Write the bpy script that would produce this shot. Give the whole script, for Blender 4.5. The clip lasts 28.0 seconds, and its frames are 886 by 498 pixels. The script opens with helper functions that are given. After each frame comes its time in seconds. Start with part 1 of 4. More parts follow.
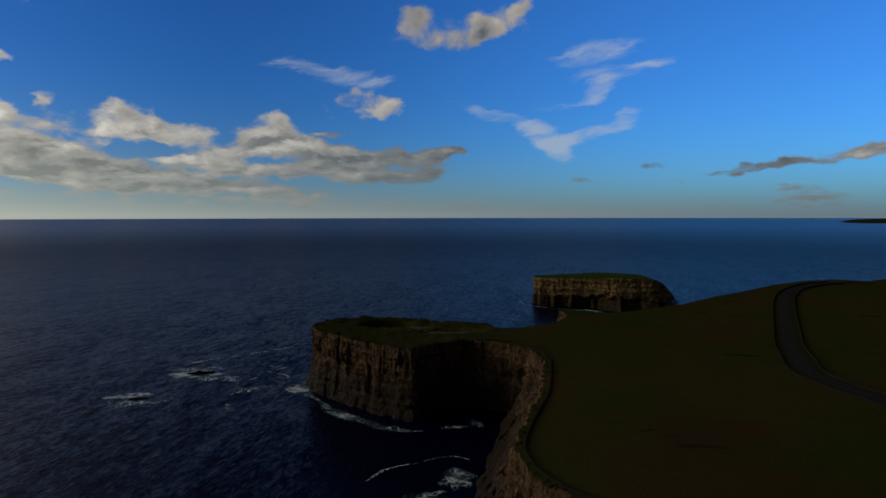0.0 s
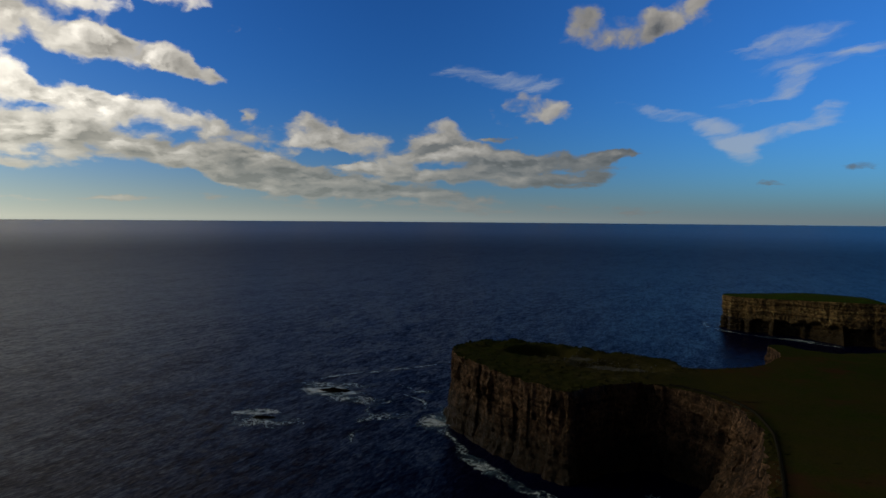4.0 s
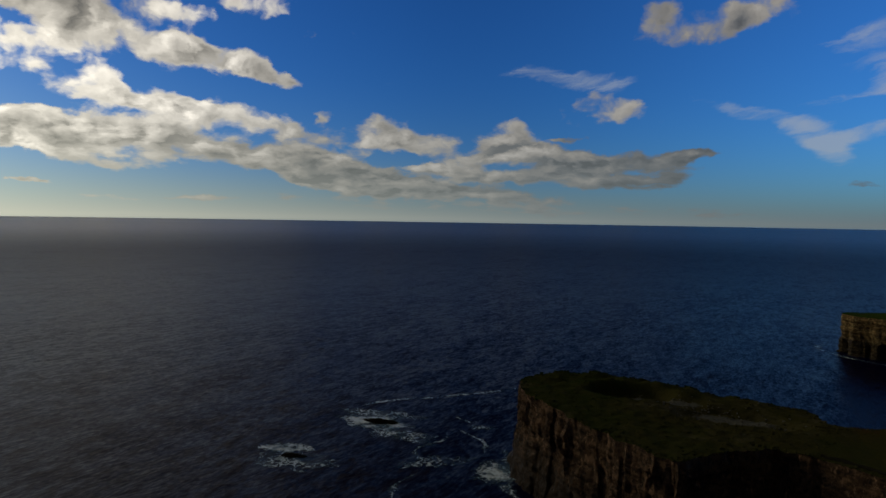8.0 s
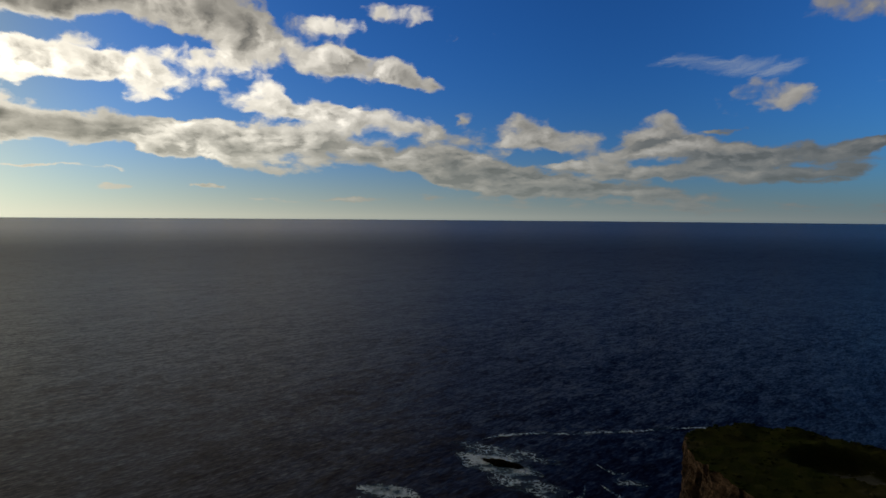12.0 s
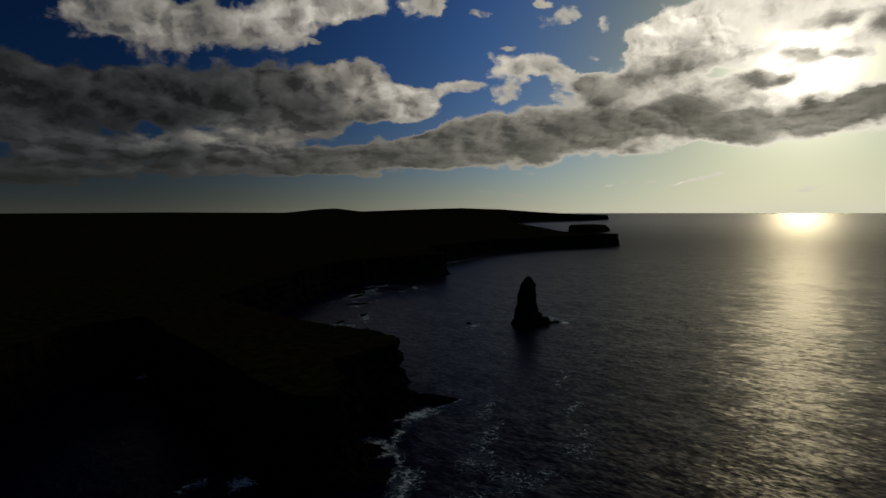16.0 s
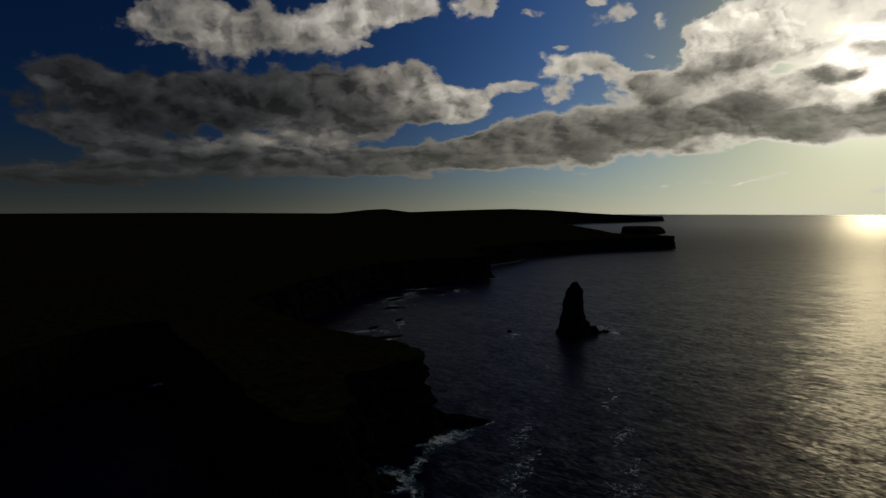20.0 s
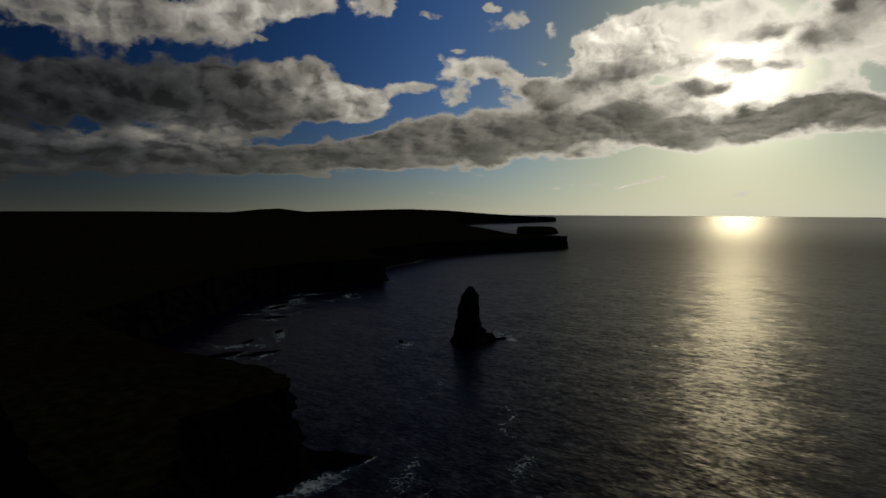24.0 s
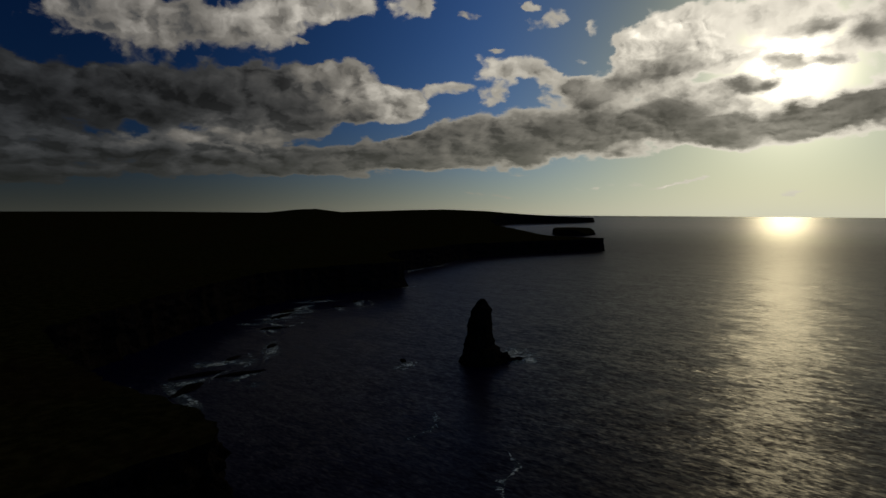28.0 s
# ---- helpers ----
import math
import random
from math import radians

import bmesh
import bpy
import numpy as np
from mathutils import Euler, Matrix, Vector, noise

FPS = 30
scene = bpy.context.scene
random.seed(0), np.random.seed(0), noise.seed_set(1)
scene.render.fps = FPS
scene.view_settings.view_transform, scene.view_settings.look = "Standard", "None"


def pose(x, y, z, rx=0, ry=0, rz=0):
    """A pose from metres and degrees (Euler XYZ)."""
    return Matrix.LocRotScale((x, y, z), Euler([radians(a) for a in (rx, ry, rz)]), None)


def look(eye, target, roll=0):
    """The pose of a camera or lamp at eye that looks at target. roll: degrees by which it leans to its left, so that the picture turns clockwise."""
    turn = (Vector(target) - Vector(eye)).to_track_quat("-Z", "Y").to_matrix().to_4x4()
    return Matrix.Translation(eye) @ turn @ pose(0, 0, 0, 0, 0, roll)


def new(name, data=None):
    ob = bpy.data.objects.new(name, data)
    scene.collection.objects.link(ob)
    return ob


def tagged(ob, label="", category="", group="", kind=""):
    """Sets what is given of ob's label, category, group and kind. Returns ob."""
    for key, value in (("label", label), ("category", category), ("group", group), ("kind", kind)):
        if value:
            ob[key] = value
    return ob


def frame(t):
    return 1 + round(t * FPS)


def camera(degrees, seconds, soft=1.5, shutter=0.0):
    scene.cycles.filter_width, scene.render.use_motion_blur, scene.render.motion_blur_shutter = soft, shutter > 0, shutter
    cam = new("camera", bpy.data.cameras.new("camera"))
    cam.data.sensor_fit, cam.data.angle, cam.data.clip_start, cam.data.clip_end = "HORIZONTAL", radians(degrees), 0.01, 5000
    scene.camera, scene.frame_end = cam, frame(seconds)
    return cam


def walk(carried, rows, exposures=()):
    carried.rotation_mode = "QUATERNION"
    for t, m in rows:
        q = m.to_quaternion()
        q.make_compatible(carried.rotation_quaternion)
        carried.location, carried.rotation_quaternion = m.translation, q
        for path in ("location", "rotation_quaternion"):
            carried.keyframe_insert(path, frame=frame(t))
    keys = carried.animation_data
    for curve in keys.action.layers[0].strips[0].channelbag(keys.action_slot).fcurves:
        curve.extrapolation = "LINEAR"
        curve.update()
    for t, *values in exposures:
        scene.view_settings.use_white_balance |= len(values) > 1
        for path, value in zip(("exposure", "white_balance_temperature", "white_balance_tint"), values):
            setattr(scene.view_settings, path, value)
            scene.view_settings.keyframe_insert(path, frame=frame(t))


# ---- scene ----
# ---- camera ----
cam = camera(73.0, 28.0)
FLIGHT = [
    (0, 0.0, 0.0, 80.0, 0.00, -3.22, 0.09),
    (0.5, 1.3, 6.3, 79.8, 5.54, -3.10, 0.09),
    (1, 1.6, 12.9, 79.6, 9.53, -3.07, 0.07),
    (1.5, 1.3, 19.3, 79.5, 10.56, -2.99, -0.03),
    (2, 1.0, 25.6, 79.5, 11.14, -3.00, -0.18),
    (2.5, 0.4, 31.6, 79.5, 11.55, -2.90, -0.24),
    (3, -0.4, 37.5, 79.6, 13.14, -2.95, -0.36),
    (3.5, -0.8, 43.1, 79.7, 14.58, -2.89, -0.39),
    (5.5, -6.0, 66.0, 80.5, 17.00, -2.91, -0.68),
    (6, -7.4, 71.1, 80.6, 17.33, -2.91, -0.63),
    (6.5, -8.6, 76.3, 80.7, 17.70, -2.87, -0.66),
    (7, -10.1, 81.6, 80.7, 20.37, -2.83, -0.70),
    (7.5, -11.4, 86.2, 80.8, 21.40, -2.87, -0.81),
    (8, -13.0, 91.0, 80.9, 22.00, -2.84, -0.90),
    (8.5, -14.4, 95.7, 81.0, 22.51, -2.90, -1.01),
    (9, -15.9, 100.5, 81.2, 23.08, -2.86, -0.97),
    (9.5, -17.8, 105.1, 81.3, 23.37, -2.94, -1.04),
    (10, -19.9, 110.2, 81.4, 23.72, -2.94, -1.18),
    (10.5, -21.6, 115.1, 81.3, 24.06, -2.97, -1.11),
    (11, -22.5, 119.7, 81.2, 24.46, -2.90, -0.93),
    (11.5, -24.4, 124.6, 81.2, 25.82, -2.95, -0.86),
    (12, -27.4, 130.1, 81.2, 35.32, -3.06, -0.44),
    (12.4, -29.5, 134.9, 81.2, 47.98, -3.24, -0.58),
    (12.8, -31.5, 139.8, 81.1, 62.02, -3.37, -0.57),
    (13, -32.5, 142.4, 81.1, 69.77, -3.53, -0.43),
    (13.1, -33.0, 143.7, 81.1, 73.30, -3.53, -0.42),
    (13.5, -34.7, 149.0, 81.0, 87.43, -3.69, -0.55),
    (14, -37.2, 154.4, 81.0, 101.10, -3.69, -0.43),
    (14.5, -38.4, 158.6, 81.1, 109.50, -3.69, -0.31),
    (15, -39.0, 161.7, 81.1, 114.60, -3.69, -0.18),
    (15.5, -39.5, 164.1, 81.1, 117.75, -3.69, -0.06),
    (16, -40.8, 165.6, 81.1, 120.88, -3.68, 0.13),
    (16.5, -43.6, 166.1, 81.1, 122.38, -3.69, 0.05),
    (17, -47.0, 166.0, 81.1, 122.88, -3.65, 0.07),
    (17.5, -50.5, 165.3, 81.0, 123.21, -3.62, 0.27),
    (18, -54.1, 164.2, 80.9, 123.75, -3.58, 0.20),
    (18.5, -57.5, 162.7, 80.8, 124.47, -3.58, 0.21),
    (19, -60.9, 161.1, 80.6, 125.10, -3.54, 0.15),
    (19.5, -64.4, 159.4, 80.4, 125.61, -3.57, 0.10),
    (20, -68.0, 157.4, 80.2, 125.66, -3.59, 0.00),
    (20.5, -71.7, 155.4, 80.0, 123.09, -3.59, -0.06),
    (21, -75.5, 153.4, 79.9, 123.13, -3.60, -0.10),
    (21.5, -79.3, 151.7, 79.7, 121.48, -3.60, -0.21),
    (22, -83.2, 150.2, 79.6, 118.95, -3.58, -0.27),
    (22.5, -86.9, 148.9, 79.5, 117.95, -3.56, -0.32),
    (24.5, -105.5, 144.7, 80.0, 115.65, -3.56, -0.34),
    (25, -111.1, 144.1, 80.2, 115.34, -3.57, -0.46),
    (25.5, -116.6, 143.2, 80.3, 114.87, -3.58, -0.47),
    (26, -122.3, 142.8, 80.4, 114.46, -3.56, -0.50),
    (26.5, -128.2, 142.4, 80.5, 116.48, -3.58, -0.38),
    (27, -134.5, 141.7, 80.6, 117.90, -3.57, -0.49),
    (27.5, -140.7, 140.8, 80.8, 118.77, -3.57, -0.41),
    (28, -147.1, 140.2, 80.9, 119.68, -3.55, -0.30),
]
walk(cam, [(t, pose(x, y, z, 90 + pitch, roll, yaw)) for t, x, y, z, yaw, pitch, roll in FLIGHT],
     [(0.0, -2.0), (6.0, -2.2), (11.5, -2.35), (12.4, -2.2), (13.5, -2.2), (14.4, -2.7), (15.5, -3.0), (28.0, -3.1)])

# ---- sun and sky ----
SUN_AZ, SUN_EL = 90.0, 12.0   # degrees left of +Y, degrees above the horizon
sx, sy, sz = (-math.sin(radians(SUN_AZ)) * math.cos(radians(SUN_EL)), math.cos(radians(SUN_AZ)) * math.cos(radians(SUN_EL)), math.sin(radians(SUN_EL)))
sun_data = bpy.data.lights.new("sun", "SUN")
sun_data.energy, sun_data.angle, sun_data.color = 1.35, radians(3.0), (1.0, 0.83, 0.5)
sun = new("sun", sun_data)
sun.matrix_world = look((sx * 900, sy * 900, sz * 900), (0, 0, 0))


class Nodes:
    """Short hand for building a node tree."""

    def __init__(self, tree):
        self.t = tree

    def fill(self, n, ins):
        for k, v in ins.items():
            if isinstance(v, bpy.types.NodeSocket):
                self.t.links.new(v, n.inputs[k])
            elif n.inputs[k].type == "RGBA" and len(v) == 3:
                n.inputs[k].default_value = (*v, 1)
            else:
                n.inputs[k].default_value = v
        return n

    def node(self, kind, ins=None):
        return self.fill(self.t.nodes.new(kind), ins or {})

    def math(self, op, a, b=0.0, c=0.0, clamp=False):
        n = self.node("ShaderNodeMath", {0: a, 1: b, 2: c})
        n.operation, n.use_clamp = op, clamp
        return n.outputs[0]

    def vec(self, op, a, b=(0, 0, 0), out=0):
        n = self.node("ShaderNodeVectorMath", {0: a, 1: b})
        n.operation = op
        return n.outputs[out]

    def remap(self, v, a, b, c=0.0, d=1.0, kind="SMOOTHSTEP"):
        n = self.node("ShaderNodeMapRange", {0: v, 1: a, 2: b, 3: c, 4: d})
        n.interpolation_type = kind
        return n.outputs[0]

    def mix(self, f, a, b, kind="MIX"):
        n = self.t.nodes.new("ShaderNodeMix")
        n.data_type, n.blend_type = "RGBA", kind
        for k, v in ((0, f), (6, a), (7, b)):
            if isinstance(v, bpy.types.NodeSocket):
                self.t.links.new(v, n.inputs[k])
            else:
                n.inputs[k].default_value = v if k == 0 else (*v, 1)
        return n.outputs[2]

    def noise(self, v, scale, detail=3.0, rough=0.5, warp=0.0, out=0):
        return self.node("ShaderNodeTexNoise", {"Vector": v, "Scale": scale, "Detail": detail, "Roughness": rough, "Distortion": warp}).outputs[out]


world = bpy.data.worlds.new("sky")
scene.world = world
world.use_nodes = True
w = Nodes(world.node_tree)
world.node_tree.nodes.clear()
air = w.node("ShaderNodeTexSky")
air.sky_type, air.sun_disc, air.sun_elevation, air.sun_rotation = "NISHITA", False, radians(SUN_EL), radians(-SUN_AZ)
air.air_density, air.dust_density, air.ozone_density = 1.0, 0.6, 2.0
sky = air.outputs[0]
way = w.vec("NORMALIZE", w.node("ShaderNodeTexCoord").outputs["Generated"])
axes = w.node("ShaderNodeSeparateXYZ", {0: way}).outputs
azimuth = w.math("MULTIPLY", w.math("ARCTAN2", w.math("MULTIPLY", axes[0], -1.0), axes[1]), 180 / math.pi)
height = w.math("MULTIPLY", w.math("ARCSINE", axes[2]), 180 / math.pi)
toward = w.math("MULTIPLY", w.math("ARCCOSINE", w.vec("DOT_PRODUCT", way, (sx, sy, sz), out=1)), 180 / math.pi)
plan = w.node("ShaderNodeCombineXYZ", {0: azimuth, 1: height, 2: 0.0}).outputs[0]
# ragged outlines: coarse and fine warps of the cloud plan
bulge = w.vec("SUBTRACT", w.noise(w.vec("MULTIPLY", plan, (0.22, 0.4, 1)), 1.0, 7, 0.6, out=1), (0.5, 0.5, 0.5))
bent = w.vec("ADD", plan, w.vec("MULTIPLY", bulge, (5.0, 2.6, 0)))


def gather(carry, banks):
    """Adds up cloud lumps, each by azimuth, height, half width, half height, tilt (degrees) and weight.
    x and y of carry are the place on the warped plan; z gathers the cover."""
    for az, el, a, b, tilt, dense in banks:
        lay = w.t.nodes.new("ShaderNodeMapping")
        lay.vector_type = "TEXTURE"
        w.fill(lay, {"Vector": carry, "Location": (az, el, 0), "Rotation": (0, 0, radians(tilt)), "Scale": (a * 1.25, b * 1.3, 1)})
        lump = w.remap(w.vec("LENGTH", w.vec("MULTIPLY", lay.outputs[0], (1, 1, 0)), out=1), 0.3, 1.3, dense, 0.0)
        total = w.node("ShaderNodeVectorMath", {0: lump, 1: (0, 0, 1), 2: carry})
        total.operation = "MULTIPLY_ADD"
        carry = total.outputs[0]
    return w.node("ShaderNodeSeparateXYZ", {0: carry}).outputs[2]


BANKS = {}


def bank(label, lumps):
    BANKS[label] = BANKS.get(label, []) + lumps


bank("low_haze", [
    (26.7, 1.5, 17.9, 0.82, 0, 0.6, 0.181),
    (4.5, 1.0, 13.7, 0.54, 0, 0.55, 0.127),
    (31.9, 3.8, 6.2, 0.63, 4, 0.7, 0.205),
])
bank("north_puffs", [
    (1.2, 17.0, 3.4, 1.62, 0, 0.88, 0.231),
    (-5.9, 17.7, 3.1, 1.41, -15, 0.88, 0.254),
    (-2.5, 16.3, 3.2, 0.86, -15, 0.56, 0.171),
    (7.4, 10.4, 4.1, 1.27, 3, 0.98, 0.277),
    (-19.7, 4.4, 1.8, 0.45, 0, 0.84, 0.082),
    (-27.6, 3.9, 4.9, 0.38, -2, 0.84, 0.095),
    (-33.1, 4.6, 4.1, 0.62, -8, 0.88, 0.154),
    (-35.5, 5.1, 2.5, 0.65, -8, 0.93, 0.211),
    (-13.0, 3.2, 1.1, 0.21, 0, 0.74, 0.095),
    (-30.1, 1.6, 8.9, 0.93, 0, 0.56, 0.154),
    (-22.3, 3.1, 1.8, 0.15, 0, 0.65, 0.123),
])
bank("wisp", [
    (-14.4, 14.4, 4.0, 0.95, -8, 1),
    (-15.7, 12.6, 3.9, 0.63, -5, 1),
    (-19.3, 13.3, 2.1, 0.38, -8, 0.9),
    (-14.5, 11.2, 1.5, 0.98, -25, 1),
    (-5.1, 9.3, 4.5, 0.62, 12, 0.9),
    (-9.6, 7.4, 2.6, 1.03, 18, 1),
    (-13.7, 7.4, 4.3, 0.56, -10, 1),
    (-16.9, 8.9, 1.2, 0.79, -28, 1),
    (-10.8, 5.9, 1.8, 0.93, 30, 1),
    (-11.4, 10.0, 3.1, 0.4, -8, 0.6),
    (11.7, 13.1, 4.8, 0.83, 6, 0.8),
    (7.1, 12.5, 2.6, 0.99, 0, 0.6),
])
bank("north_bank", [
    (28.5, 7.8, 3.5, 1.35, -5, 1.26, 0.307),
    (23.7, 7.1, 3.2, 0.89, 0, 1.2, 0.283),
    (15.2, 7.5, 3.2, 1.45, 0, 1.26, 0.283),
    (12.6, 6.1, 5.1, 1.14, 5, 1.32, 0.161),
    (5.6, 5.2, 6.2, 1.2, -2, 1.38, 0.107),
    (-0.2, 5.8, 2.4, 0.53, -4, 1.26, 0.089),
    (3.6, 3.5, 4.2, 0.6, -3, 1.2, 0.082),
    (13.0, 3.8, 5.7, 0.84, 0, 1.14, 0.155),
    (20.4, 4.2, 5.3, 0.69, 5, 1.08, 0.229),
])
bank("north_bank", [
    (29.0, 3.5, 6.9, 1.12, 6, 1.44, 0.145),
    (32.2, 5.0, 4.7, 0.84, 6, 1.2, 0.197),
    (19.4, 5.5, 4.3, 0.84, 0, 1.14, 0.26),
    (25.8, 3.1, 7.5, 0.75, 4, 1.2, 0.129),
    (20.4, 2.6, 8.5, 0.59, 4, 1.26, 0.107),
    (33.3, 3.5, 4.2, 0.69, 3, 1.02, 0.26),
    (24.2, 5.1, 1.9, 0.37, 0, 1.08, 0.358),
    (10.1, 7.5, 1.6, 0.25, 0, 1.08, 0.115),
    (33.3, 9.4, 0.8, 0.82, 0, 0.96, 0.307),
    (34.9, 16.2, 0.7, 0.52, 0, 0.78, 0.26),
    (56.5, 2.5, 1.6, 0.23, 0, 0.96, 0.476),
    (44.8, 1.6, 3.3, 0.2, 0, 0.84, 0.26),
    (51.2, 1.3, 2.6, 0.15, 0, 0.84, 0.386),
])
bank("mid_bank", [
    (47.6, 9.5, 4.1, 1.14, 3, 1.05, 0.722),
    (42.4, 8.8, 5.8, 1.18, 5, 1.05, 0.556),
    (51.1, 7.3, 7.7, 1.03, 4, 1.05, 0.653),
    (58.7, 6.6, 4.0, 1.22, 0, 1.05, 0.815),
    (54.8, 5.6, 6.0, 0.73, 0, 1, 0.679),
    (44.3, 6.2, 7.8, 1.24, 6, 1.15, 0.256),
    (36.4, 5.3, 6.2, 1.04, 6, 1.1, 0.224),
    (49.8, 4.6, 5.3, 0.72, 0, 0.95, 0.415),
    (35.1, 7.2, 3.9, 0.98, 12, 1.1, 0.271),
])
bank("mid_arm", [
    (40.0, 18.5, 3.4, 0.84, 0, 0.95, 0.595),
    (45.9, 16.9, 2.4, 0.93, 0, 0.95, 0.679),
])
bank("mid_arm", [
    (48.8, 14.2, 5.6, 1.62, 5, 1.1, 0.54),
    (43.0, 13.8, 4.0, 1.24, 5, 1.1, 0.471),
    (38.5, 12.7, 3.7, 0.67, 10, 1.05, 0.406),
    (67.4, 12.3, 5.1, 1.25, 0, 1, 0.976),
    (59.3, 12.2, 2.8, 1.84, 0, 1, 0.925),
    (62.1, 10.0, 2.2, 0.69, 0, 0.95, 0.976),
    (53.0, 11.5, 3.7, 1.91, 20, 1, 0.829),
    (74.3, 10.7, 3.9, 1.37, 0, 0.85, 1.027),
    (65.8, 14.1, 1.6, 0.41, 0, 0.6, 0.829),
    (71.1, 11.8, 3.4, 1.36, 0, 0.9, 0.976),
    (63.7, 11.8, 3.4, 0.94, 0, 0.9, 0.945),
    (55.5, 13.4, 2.1, 0.7, 0, 0.85, 0.829),
])
bank("grey_roof", [
    (76.4, 20.0, 11.8, 1.8, 0, 1.2, 0.208),
    (63.8, 20.2, 11.8, 1.8, 0, 1.15, 0.256),
    (81.9, 15.5, 5.6, 1.7, -25, 1.25, 0.236),
    (74.3, 17.4, 8.4, 2.59, 0, 1.3, 0.216),
    (65.9, 17.7, 7.9, 1.97, 0, 1.15, 0.248),
    (59.4, 17.7, 6.1, 1.85, 0, 1.15, 0.311),
    (55.6, 15.8, 5.0, 1.12, 10, 0.95, 0.492),
    (51.2, 16.9, 3.3, 1.13, 0, 0.9, 0.35),
])
bank("sun_clouds", [
    (93.2, 10.7, 2.2, 0.65, 0, 1.2, 0.208),
    (90.7, 12.2, 1.6, 0.61, 0, 1.25, 0.236),
    (87.5, 11.9, 1.3, 0.38, 0, 1, 0.35),
    (88.7, 14.8, 2.1, 0.51, 0, 0.9, 0.591),
    (77.5, 11.9, 2.0, 0.55, 0, 1, 0.432),
])
bank("sun_clouds", [
    (96.1, 15.1, 6.8, 2.17, 0, 0.8, 0.954),
    (101.8, 13.7, 3.2, 1.42, 0, 0.8, 0.781),
    (90.3, 16.7, 4.6, 1.78, 0, 0.8, 1.049),
    (83.6, 11.9, 4.5, 1.56, 0, 0.7, 1.001),
    (78.5, 13.4, 4.7, 1.96, 0, 0.75, 0.891),
])
bank("belt", [
    (92.4, 6.7, 5.9, 1.26, 0, 1.1, 0.301),
    (83.2, 8.3, 3.6, 1.71, 0, 1.3, 0.186),
    (77.5, 7.6, 6.3, 1.44, 5, 1.25, 0.216),
    (69.0, 6.7, 6.4, 1.05, 3, 1.2, 0.224),
    (63.6, 7.1, 5.3, 1.35, 0, 1.05, 0.35),
    (56.9, 6.6, 5.6, 1.33, 0, 1.0, 0.45),
    (72.2, 8.4, 4.8, 0.67, 0, 0.85, 0.627),
    (67.3, 3.7, 4.3, 0.16, 0, 0.8, 0.663),
    (64.1, 2.3, 1.4, 0.21, 0, 0.9, 0.404),
    (56.8, 2.6, 1.1, 0.21, 0, 0.9, 0.35),
])
bank("belt", [
    (124.2, 5.5, 9.6, 1.58, -6, 1.25, 0.109),
    (113.5, 6.4, 10.3, 1.86, -8, 1.25, 0.137),
    (105.0, 7.2, 8.7, 1.98, -9, 1.25, 0.16),
    (97.6, 8.4, 6.5, 1.87, -10, 1.25, 0.186),
    (99.9, 11.6, 5.2, 1.67, -12, 1.2, 0.177),
    (107.5, 10.4, 5.4, 1.37, -15, 1.1, 0.255),
    (118.3, 7.7, 5.8, 1.24, -12, 1.1, 0.195),
    (91.0, 7.4, 6.2, 1.24, -8, 1.2, 0.244),
    (87.0, 7.8, 3.2, 1.26, -8, 1.2, 0.177),
])
bank("shelf", [
    (150.3, 4.1, 12.6, 1.27, -3, 1.2, 0.035),
    (134.7, 4.5, 10.2, 1.04, -3, 1.2, 0.055),
    (157.1, 2.5, 6.3, 0.8, 0, 1, 0.026),
    (101.5, 2.4, 5.1, 0.2, -3, 0.85, 0.913),
    (97.7, 2.7, 1.6, 0.24, -5, 0.9, 0.857),
    (115.1, 1.5, 2.1, 0.16, 0, 0.7, 0.41),
    (87.5, 2.0, 2.1, 0.17, 0, 0.8, 1.03),
])
bank("dark_mass", [
    (141.1, 10.4, 11.0, 2.22, 2, 1.3, 0.035),
    (152.2, 8.6, 9.3, 2.16, 0, 1.3, 0.026),
    (134.6, 10.4, 5.6, 2.49, 0, 1.2, 0.079),
    (127.1, 10.9, 4.8, 2.12, 5, 1.05, 0.41),
    (123.9, 10.1, 3.2, 1.33, 0, 0.95, 0.61),
    (130.5, 12.2, 3.7, 1.29, 0, 1.05, 0.283),
    (156.4, 10.7, 5.5, 1.35, 8, 1.1, 0.046),
    (136.7, 7.3, 6.0, 1.72, -5, 1.1, 0.169),
    (141.7, 5.9, 6.2, 0.8, 0, 0.9, 0.182),
    (155.1, 6.0, 6.1, 1.24, 5, 1, 0.055),
])
bank("west_tops", [
    (145.6, 15.6, 7.6, 2.31, 0, 1.32, 0.266),
    (149.3, 16.2, 3.6, 1.37, 0, 1.2, 0.141),
    (135.3, 16.8, 3.8, 1.76, 0, 1.26, 0.446),
    (130.4, 18.4, 4.9, 1.29, 0, 1.2, 0.541),
    (122.8, 18.3, 1.8, 1.12, 0, 1.2, 0.61),
    (116.8, 18.0, 1.3, 0.56, 0, 1.02, 0.446),
])
